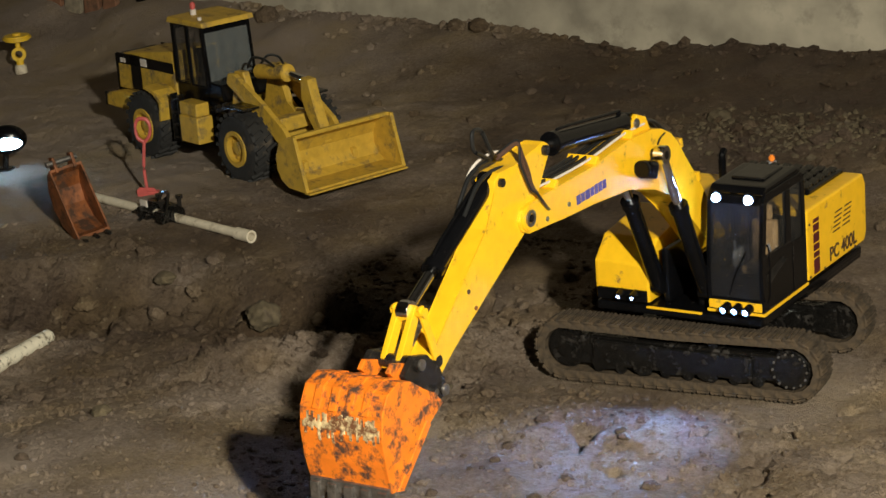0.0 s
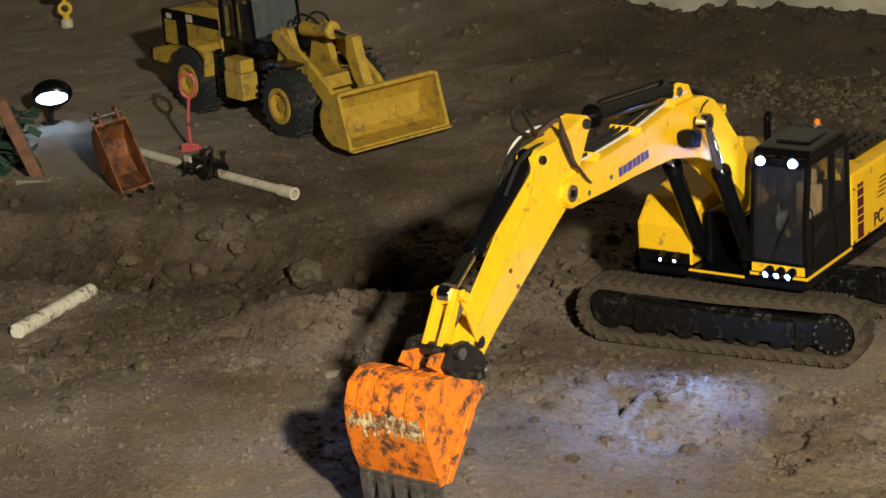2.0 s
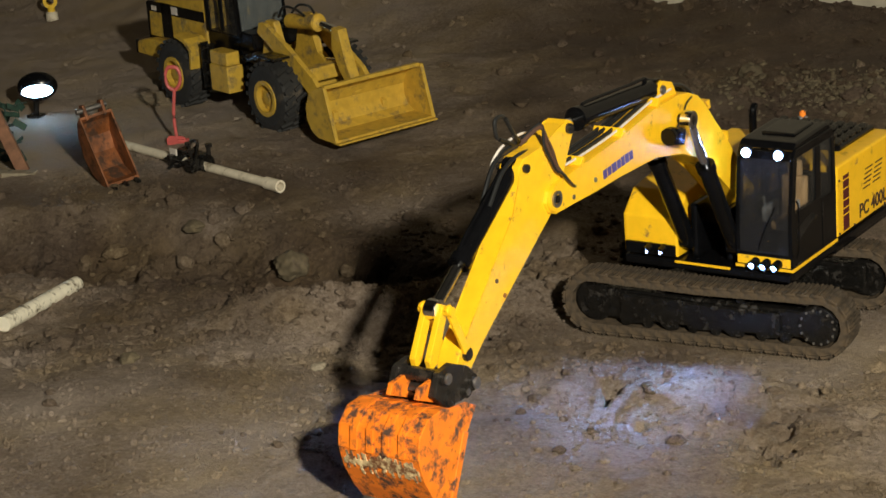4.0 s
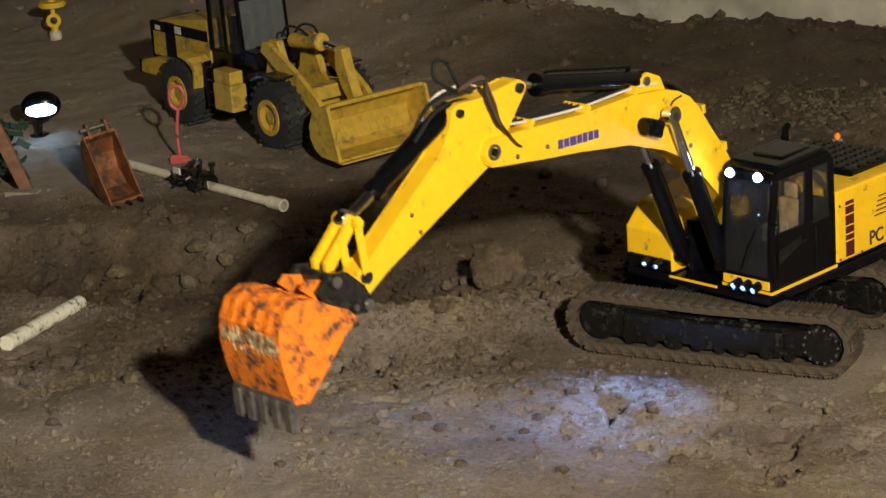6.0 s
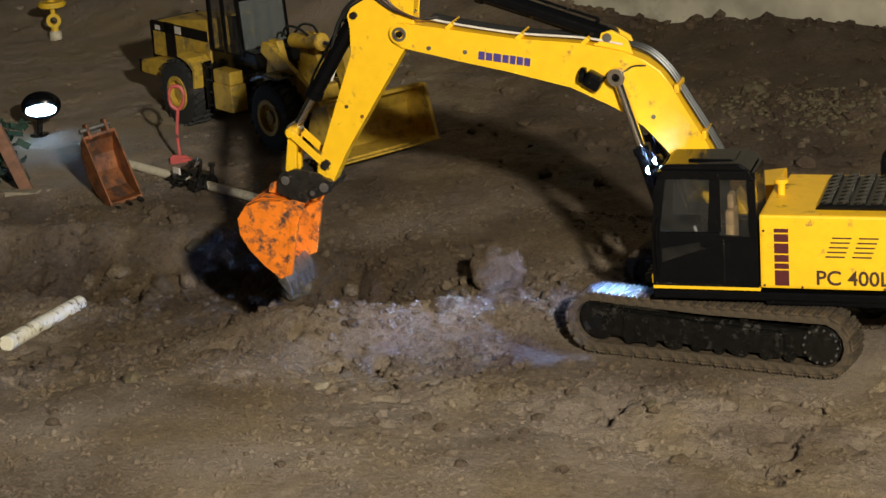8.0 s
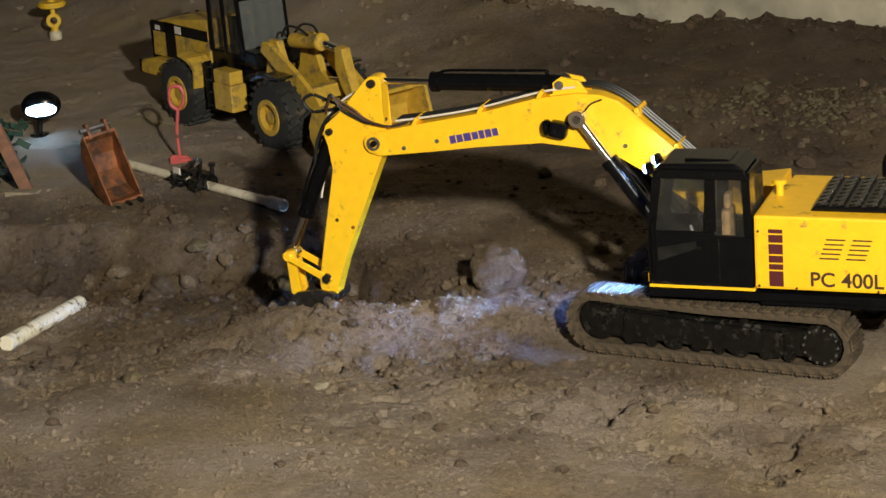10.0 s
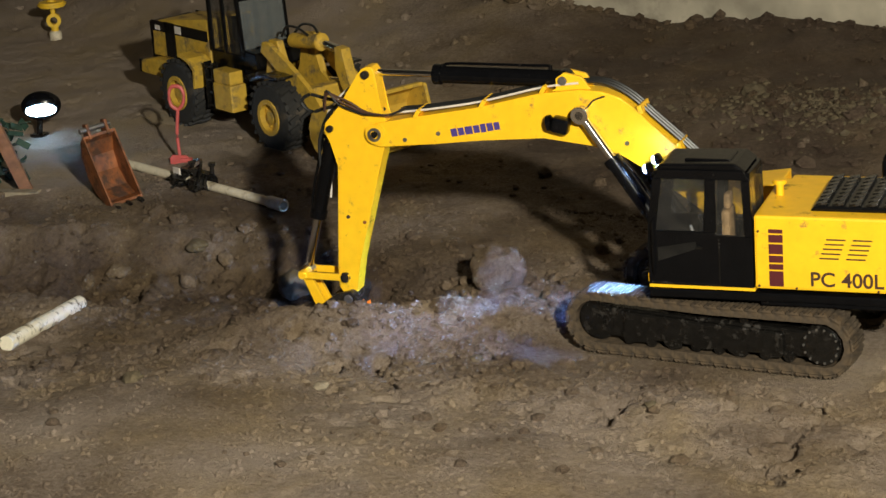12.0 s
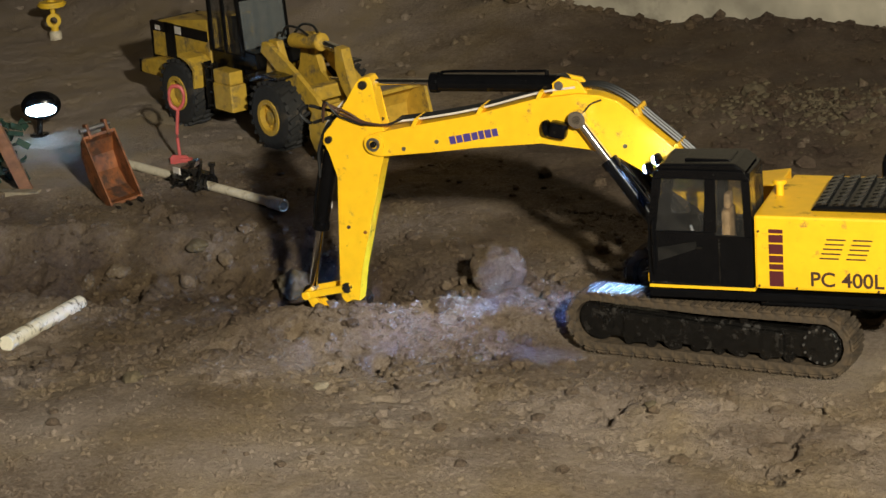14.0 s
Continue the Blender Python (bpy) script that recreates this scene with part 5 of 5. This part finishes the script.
    for s in (-1, 1):
        bm = prism(B(), [(0.376, 0.108)] + curve[1:-1] + [(0.400, 0.010)], s * 0.108 - 0.0022, s * 0.108 + 0.0022, 0.001)
        part("side_plate", bm, YELLOW_DULL, bucket)
        bm = prism(B(), [(0.374, 0.109), (0.380, 0.108), (0.406, 0.012), (0.400, 0.010)], s * 0.108 - 0.0035, s * 0.108 + 0.0035, 0.0008)
        part("side_edge", bm, YELLOW_DULL, bucket, "scuffed bright side edge")
    part("lip", box(B(), 0.396, 0.414, -0.110, 0.110, 0.008, 0.0115, 0.001), YELLOW_DULL, bucket, "worn cutting lip")
    part("spill_guard", box(B(), 0.366, 0.376, -0.106, 0.106, 0.103, 0.110, 0.001), YELLOW_DULL, bucket)


build_loader()


# ---- things lying and standing on the soil ----
def settle(x, y, dz=0.0):
    return ground_z(x, y) + dz


def build_valve():
    x, y = -2.263, 1.412
    v = thing("hydrant_valve", "yellow hand wheel on a small white standpipe in soil", "valve", pose(x, y, settle(x, y, -0.002)))
    bm = B()
    rod(bm, (0, 0, -0.01), (0, 0, 0.022), 0.0145, 20, width=0.003)
    part("standpipe", bm, PIPE, v, "white pipe stub", True)
    bm = B()
    rod(bm, (0, 0, 0.022), (0, 0, 0.034), 0.009, 16)
    ring(bm, (0, 0, 0.047), (0.55, -0.83, 0.0), 0.017, 0.009, 0.014, 24)
    rod(bm, (0, 0, 0.060), (0, 0, 0.082), 0.006, 14)
    part("valve_body", bm, VALVE_YELLOW, v, "yellowish ring-shaped valve body", True)
    bm = B()
    rod(bm, (0, 0, 0.080), (0, 0, 0.092), 0.034, 30, width=0.004)
    rod(bm, (0, 0, 0.092), (0, 0, 0.097), 0.012, 16, width=0.002)
    part("hand_wheel", bm, VALVE_YELLOW, v, "bright yellow hand wheel", True)


def build_shovel():
    x, y = -1.292, 0.535
    s = thing("shovel", "small red plastic shovel stuck upright in the soil", "shovel", pose(x, y, settle(x, y), 0, 3, 20) @ Matrix.Diagonal((0.74, 0.74, 0.90, 1)))
    bm = B()
    hose(bm, [(0.003, 0, 0.0), (0.0, 0, 0.02), (-0.003, 0, 0.06), (0.002, 0, 0.112)], 0.0042)
    part("shaft", bm, RED, s, "", True)
    bm = B()
    hose(bm, [(0.002, 0, 0.110), (-0.014, 0, 0.120), (-0.018, 0, 0.142), (-0.010, 0, 0.157), (0.010, 0, 0.157), (0.019, 0, 0.142), (0.015, 0, 0.122), (0.002, 0, 0.110)], 0.0042)
    part("grip", bm, RED, s, "red loop grip", True)
    bm = B()
    prism(bm, [(-0.024, 0.010), (-0.018, 0.016), (0.018, 0.016), (0.026, 0.009), (0.024, -0.02), (0.0, -0.035), (-0.022, -0.02)], -0.004, 0.002, 0.001)
    box(bm, 0.004, 0.030, -0.010, 0.010, 0.004, 0.010, 0.002)
    part("blade", bm, RED, s, "muddy red blade")


def build_spare_bucket():
    b = thing("spare_bucket", "rusty brown excavator bucket standing open on the soil", "bucket", pose(-1.238, 0.300, settle(-1.25, 0.29) + 0.005, 0, 0, 62) @ pose(0, 0, 0, -17, -5, 0) @ Matrix.Diagonal((0.86, 1.25, 1.20, 1)))
    # local: mouth faces -y, width along x; it leans back on its rounded shell
    w = 0.034
    curve = [(0.000, 0.000), (0.018, 0.004), (0.040, 0.022), (0.052, 0.050), (0.050, 0.078), (0.036, 0.100), (0.022, 0.106)]
    inner = [(0.001, 0.004), (0.017, 0.008), (0.037, 0.025), (0.048, 0.051), (0.046, 0.076), (0.034, 0.096), (0.022, 0.102)]
    m = pose(0, 0, 0, 0, 0, 90)
    bm = prism(B(), curve + inner[::-1], -w, w, 0.0, m)
    shell = part("shell", bm, RUST, b, "rusty brown curved shell")
    for s in (-1, 1):
        bm = prism(B(), curve, s * w - 0.0018, s * w + 0.0018, 0.0006, m)
        part("side_plate", bm, RUST, b)
    for y in (-0.026, 0.0, 0.026):
        bm = prism(B(), [(0.004, 0.004), (-0.010, -0.004), (-0.011, -0.007), (0.004, -0.003)], y - 0.004, y + 0.004, 0.0008, m)
        part("tooth", bm, BLACK_STEEL, b)
    for s in (-1, 1):
        bm = prism(B(), [(0.020, 0.100), (0.020, 0.122), (0.032, 0.124), (0.046, 0.098)], s * 0.020 - 0.003, s * 0.020 + 0.003, 0.001, m)
        part("ear", bm, RUST, b)
    bm = B()
    rod(bm, (-0.036, 0.026, 0.115), (0.03, 0.026, 0.115), 0.004, 12)
    part("hitch_pin", bm, STEEL, b, "bright steel hitch pin", True)


def build_long_pipe():
    a, c = Vector((-1.408, 0.503, 0)), Vector((-0.943, 0.338, 0))
    p = thing("pvc_pipe", "soiled white plastic pipe lying on the soil", "pipe", Matrix.Translation((a + c) / 2 + Vector((0, 0, 0.0085 + 0.5 * (settle(a.x, a.y) + settle(c.x, c.y))))))
    d = (c - a) / 2
    bm = B()
    rod(bm, -d, d - d.normalized() * 0.03, 0.0080, 24)
    part("tube", bm, PIPE, p, "", True)
    e, q = d.normalized(), d - d.normalized() * 0.038
    bm = B()
    ring(bm, (q + d) / 2, e, 0.0108, 0.0075, (d - q).length, 28)
    part("socket", bm, PIPE, p, "white pipe socket with open end", True)


def build_clamp():
    x, y = -1.176, 0.4205
    z = settle(x, y)
    c = thing("pipe_clamp", "dark muddy steel clamp gripping the white pipe", "clamp", pose(x, y, z, 0, 0, -19.5))
    for u, r, w in ((-0.032, 0.0145, 0.020), (0.030, 0.0155, 0.026)):
        part("collar", ring(B(), (u, 0, 0.0105), (1, 0, 0), r, 0.0085, w, 24), BLACK_STEEL, c)
    bm = B()
    box(bm, -0.030, 0.035, -0.010, 0.010, 0.020, 0.027, 0.003)
    box(bm, -0.038, -0.024, -0.030, -0.010, 0.000, 0.020, 0.003)
    box(bm, 0.020, 0.040, -0.034, -0.010, 0.000, 0.022, 0.003)
    box(bm, -0.004, 0.008, -0.040, -0.008, 0.006, 0.013, 0.002)
    rod(bm, (-0.045, -0.026, 0.012), (0.048, -0.030, 0.014), 0.003, 8)
    rod(bm, (-0.012, -0.046, 0.003), (-0.008, 0.018, 0.030), 0.003, 8)
    part("clamp_body", bm, BLACK_STEEL, c)
    for k, (u, v, h) in enumerate(((-0.026, 0.010, 0.036), (0.038, 0.008, 0.044), (0.010, -0.010, 0.034))):
        bm = B()
        rod(bm, (u, v, 0.02), (u + 0.002, v, h), 0.004, 10)
        rod(bm, (u + 0.002, v, h - 0.006), (u + 0.002, v, h), 0.007, 6)
        part("clamp_bolt", bm, HITCH, c)
    bm = B()
    hose(bm, [(-0.05, 0.03, 0.002), (-0.035, 0.02, 0.03), (0.0, 0.012, 0.042), (0.03, -0.01, 0.036), (0.045, -0.035, 0.004)], 0.003)
    part("chain", bm, BLACK_STEEL, c)
    part("tag", box(B(), -0.042, -0.022, -0.019, -0.016, 0.018, 0.030, 0.001), HOSE_WHITE, c, "small white tag")


def build_short_pipe():
    a, c = Vector((-0.978, -0.345, 0)), Vector((-1.020, -0.122, 0))
    a.z, c.z = settle(a.x, a.y, 0.009), settle(c.x, c.y, 0.011)
    p = thing("pipe_offcut", "speckled white pipe offcut lying in the trench", "pipe")
    bm = B()
    rod(bm, a, c, 0.0115, 22, width=0.001)
    part("tube", bm, PIPE_SPECKLED, p, "", True)


def build_work_lamp():
    x, y = -1.675, 0.625
    z = settle(x, y)
    l = thing("work_lamp", "lit white work lamp in a round black housing on a post", "lamp", pose(x, y, z))
    bm = B()
    box(bm, -0.036, -0.006, 0.0, 0.026, -0.004, 0.005, 0.002)
    rod(bm, (-0.022, 0.012, 0), (-0.016, 0.018, 0.055), 0.006, 12)
    part("post", bm, BLACK_STEEL, l)
    p, d = Vector((0.0, 0.0, 0.062)), Vector((0.60, -0.85, 0.06)).normalized()
    q = d.to_track_quat("Z", "Y").to_matrix().to_4x4()
    bm = B()
    bmesh.ops.create_uvsphere(bm, u_segments=24, v_segments=14, radius=0.034, matrix=Matrix.Translation(p - d * 0.014) @ q @ Matrix.Diagonal((1.15, 0.85, 0.55, 1)))
    part("housing", bm, BLACK, l, "glossy black round housing", True)
    bm = B()
    bmesh.ops.create_uvsphere(bm, u_segments=20, v_segments=10, radius=0.024, matrix=Matrix.Translation(p + d * 0.006 + Vector((0, 0, -0.006))) @ q @ Matrix.Diagonal((1.25, 0.5, 0.25, 1)))
    part("lens", bm, LED_BIG, l, "glowing bluish white lens", True)


def lump(name, x, y, s, label, seed, material=None, sink=0.25, flat=0.8, category="rock"):
    bm = B()
    bmesh.ops.create_icosphere(bm, subdivisions=4, radius=s)
    for v in bm.verts:
        n = v.co.normalized()
        k = 1 + 0.28 * noise.noise(n * 1.4 + Vector((seed, 0, 0))) + 0.14 * noise.noise(n * 3.5 + Vector((0, seed, 0))) + 0.05 * noise.noise(n * 10)
        v.co = Vector((n.x, n.y, n.z * flat)) * s * k
    ob = part(name, bm, material or ROCK, None, "", True)
    at = ob.data.attributes.new("damp_shade", "FLOAT", "POINT")
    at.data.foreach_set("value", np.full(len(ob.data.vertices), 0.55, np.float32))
    ob.matrix_basis = pose(x, y, settle(x, y) + s * (flat - sink), 0, 0, seed * 40)
    return tagged(ob, label, category)


def build_left_corner():
    z = settle(-1.46, 0.315)
    p = thing("wooden_post", "reddish weathered wooden board standing on edge in soil", "post")
    bm = B()
    box(bm, -0.011, 0.011, -0.008, 0.008, -0.02, 0.165, 0.002, m=pose(-1.468, 0.312, z, 14, -16, 35))
    part("board", bm, WOOD, p)
    p = thing("plank", "weathered pale plank lying flat on the soil", "plank")
    bm = B()
    box(bm, -0.28, 0.0, -0.012, 0.012, -0.004, 0.008, 0.001, m=pose(-1.425, 0.292, settle(-1.5, 0.28) + 0.004, 0, 0, 12))
    part("board", bm, WOOD_PALE, p)
    # crumpled net: folded strips in a heap
    rng = np.random.RandomState(12)
    g = thing("camouflage_net", "dark green crumpled net heaped beside the board", "net")
    bm = B()
    for k in range(150):
        x, y, h = -1.575 + 0.045 * rng.randn(), 0.345 + 0.03 * rng.randn(), 0.11 * rng.rand() ** 1.2
        a, t = rng.rand() * 360, rng.rand() * 140 - 70
        box(bm, -0.013, 0.013, -0.006, 0.006, -0.0006, 0.0006, m=pose(x, y, settle(-1.57, 0.345) + 0.004 + h, t, t * 0.5, a))
    tagged(part("net", bm, GREEN, g), kind="stuff")
    lump("pale_stone", -1.512, 0.330, 0.014, "small pale stone lying on the net heap", 5, PIPE, sink=-2.4)


LED_BIG = mat("bright_led", (0.36, 0.66, 1.0), 0.3, glow=48.0, vary=0.0)
build_valve()
build_shovel()
build_spare_bucket()
build_long_pipe()
build_clamp()
build_short_pipe()
build_work_lamp()
build_left_corner()
lump("rock", -0.785, 0.110, 0.027, "rounded brown rock lying in the trench", 1)
lump("boulder", -0.405, 0.075, 0.040, "rounded soil-covered boulder beside the trench", 2, SOIL, 0.2, 0.95)
for k, (x, y, s) in enumerate(((0.140, -0.250, 0.012), (-0.005, -0.300, 0.008), (0.085, -0.430, 0.011), (-0.66, -0.47, 0.013), (-0.13, -0.36, 0.009), (-1.02, 0.19, 0.018), (-1.14, 0.13, 0.02), (-0.30, -0.20, 0.009), (0.30, 0.95, 0.02), (-0.42, 1.16, 0.022), (-0.05, 0.86, 0.014))):
    tagged(lump("stone", x, y, s, "small brown stone half sunk in the soil", 3 + k, ROCK if k % 2 else SOIL, 0.3, 0.55), group="loose stones")

lump("pale_stone", -0.438, -0.368, 0.0105, "small pale stone half sunk in the soil", 61, WOOD_PALE, 0.3, 0.5)


def scatter_loose_clods():
    """Larger clods, each by itself, on a handful of shapes."""
    rng = np.random.RandomState(33)
    shapes = []
    for k in range(6):
        ob = lump("soil_clod", 0, -2.0 - 0.1 * k, 0.01, "crumbly brown soil clod resting on the ground", 20 + k, SOIL, 0.3, 0.7, "clod")
        shapes.append(ob.data)
        bpy.data.objects.remove(ob)
    zones = ((60, -0.45, -0.02, 0.13, 0.09, 0.005, 0.013), (55, -0.95, 0.02, 0.30, 0.13, 0.005, 0.016), (100, -0.3, -0.42, 0.42, 0.18, 0.003, 0.009), (35, -0.85, 0.25, 0.35, 0.06, 0.005, 0.014), (16, 0.0, 1.0, 0.35, 0.2, 0.006, 0.016), (24, -0.9, 1.0, 0.6, 0.3, 0.005, 0.012))
    for n, cx, cy, sx, sy, lo, hi in zones:
        for _ in range(n):
            x, y = cx + sx * rng.randn(), cy + sy * rng.randn()
            s = lo + (hi - lo) * rng.rand() ** 2
            clear = abs(x + 0.008) > 0.23 or abs(y) > 0.15
            loader_local = LOADER.inverted() @ Vector((x, y, 0))
            if not clear or y > wall_y(x) - 0.05 or (-0.4 < loader_local.x < 0.43 and abs(loader_local.y) < 0.12):
                continue
            ob = new("soil_clod", shapes[rng.randint(6)])
            ob.matrix_basis = pose(x, y, settle(x, y, 0.2 * s), 20 * rng.randn(), 20 * rng.randn(), 360 * rng.rand()) @ Matrix.Scale(s / 0.01, 4)
            tagged(ob, "crumbly brown soil clod resting on the ground", "clod", "loose clods")


scatter_loose_clods()


def build_back_corner():
    """Old timber against the wall, lumps of earth on the bank, gravel on its foot."""
    x, y = -2.165, 1.79
    p = thing("timber_post", "dark timber post leaning against the pale wall", "post")
    part("beam", box(B(), -0.012, 0.012, -0.012, 0.012, -0.03, 0.32, 0.002, m=pose(x, y, settle(x, y), -4, 2, 10)), BLACK_STEEL, p)
    c = thing("board_stack", "brown upright boards stacked against the wall", "boards")
    for k, (dx, w, h, mtl) in enumerate(((0.0, 0.05, 0.30, WOOD), (0.062, 0.055, 0.26, WOOD_PALE), (0.128, 0.05, 0.31, WOOD), (0.19, 0.045, 0.25, WOOD))):
        bx, by = -2.44 + dx, 1.80 - 0.136 * dx
        part("board", box(B(), -w / 2, w / 2, -0.008, 0.008, -0.03, h, 0.002, m=pose(bx, by, settle(bx, by), -6, 0, -8)), mtl, c)
    for k, (lx, ly, s) in enumerate(((-1.751, 1.735, 0.036), (-1.225, 1.685, 0.024), (-1.160, 1.675, 0.028))):
        tagged(lump("earth_lump", lx, ly - 0.03, s * 0.75, "rounded brown earth lump against the wall foot", 40 + k, SOIL, 0.35, 0.8, "earth lump"), group="earth lumps")
    rng = np.random.RandomState(9)
    spots = [(-0.20 + 0.17 * rng.randn(), 1.06 + 0.085 * rng.randn(), 0.0020 + 0.0065 * rng.rand() ** 3) for _ in range(1300)]
    clod_field("gravel", spots, "pale gravel and broken stones on the bank", ROCK)


build_back_corner()


# ---- what moves: the house swings, boom, arm and bucket work ----
def motions():
    times = [0.25 * k for k in range(17)] + [4.2 + 0.15 * k for k in range(15)] + [6.4 + 0.1 * k for k in range(19)] + [8.35 + 0.15 * k for k in range(14)] + [10.5 + 0.25 * k for k in range(15)]
    steps = [(t, joints(t)) for t in times]
    for name, ob in moving.items():
        for o in ob if isinstance(ob, tuple) else (ob,):
            walk(o, [(t, m[name]) for t, m in steps])


motions()
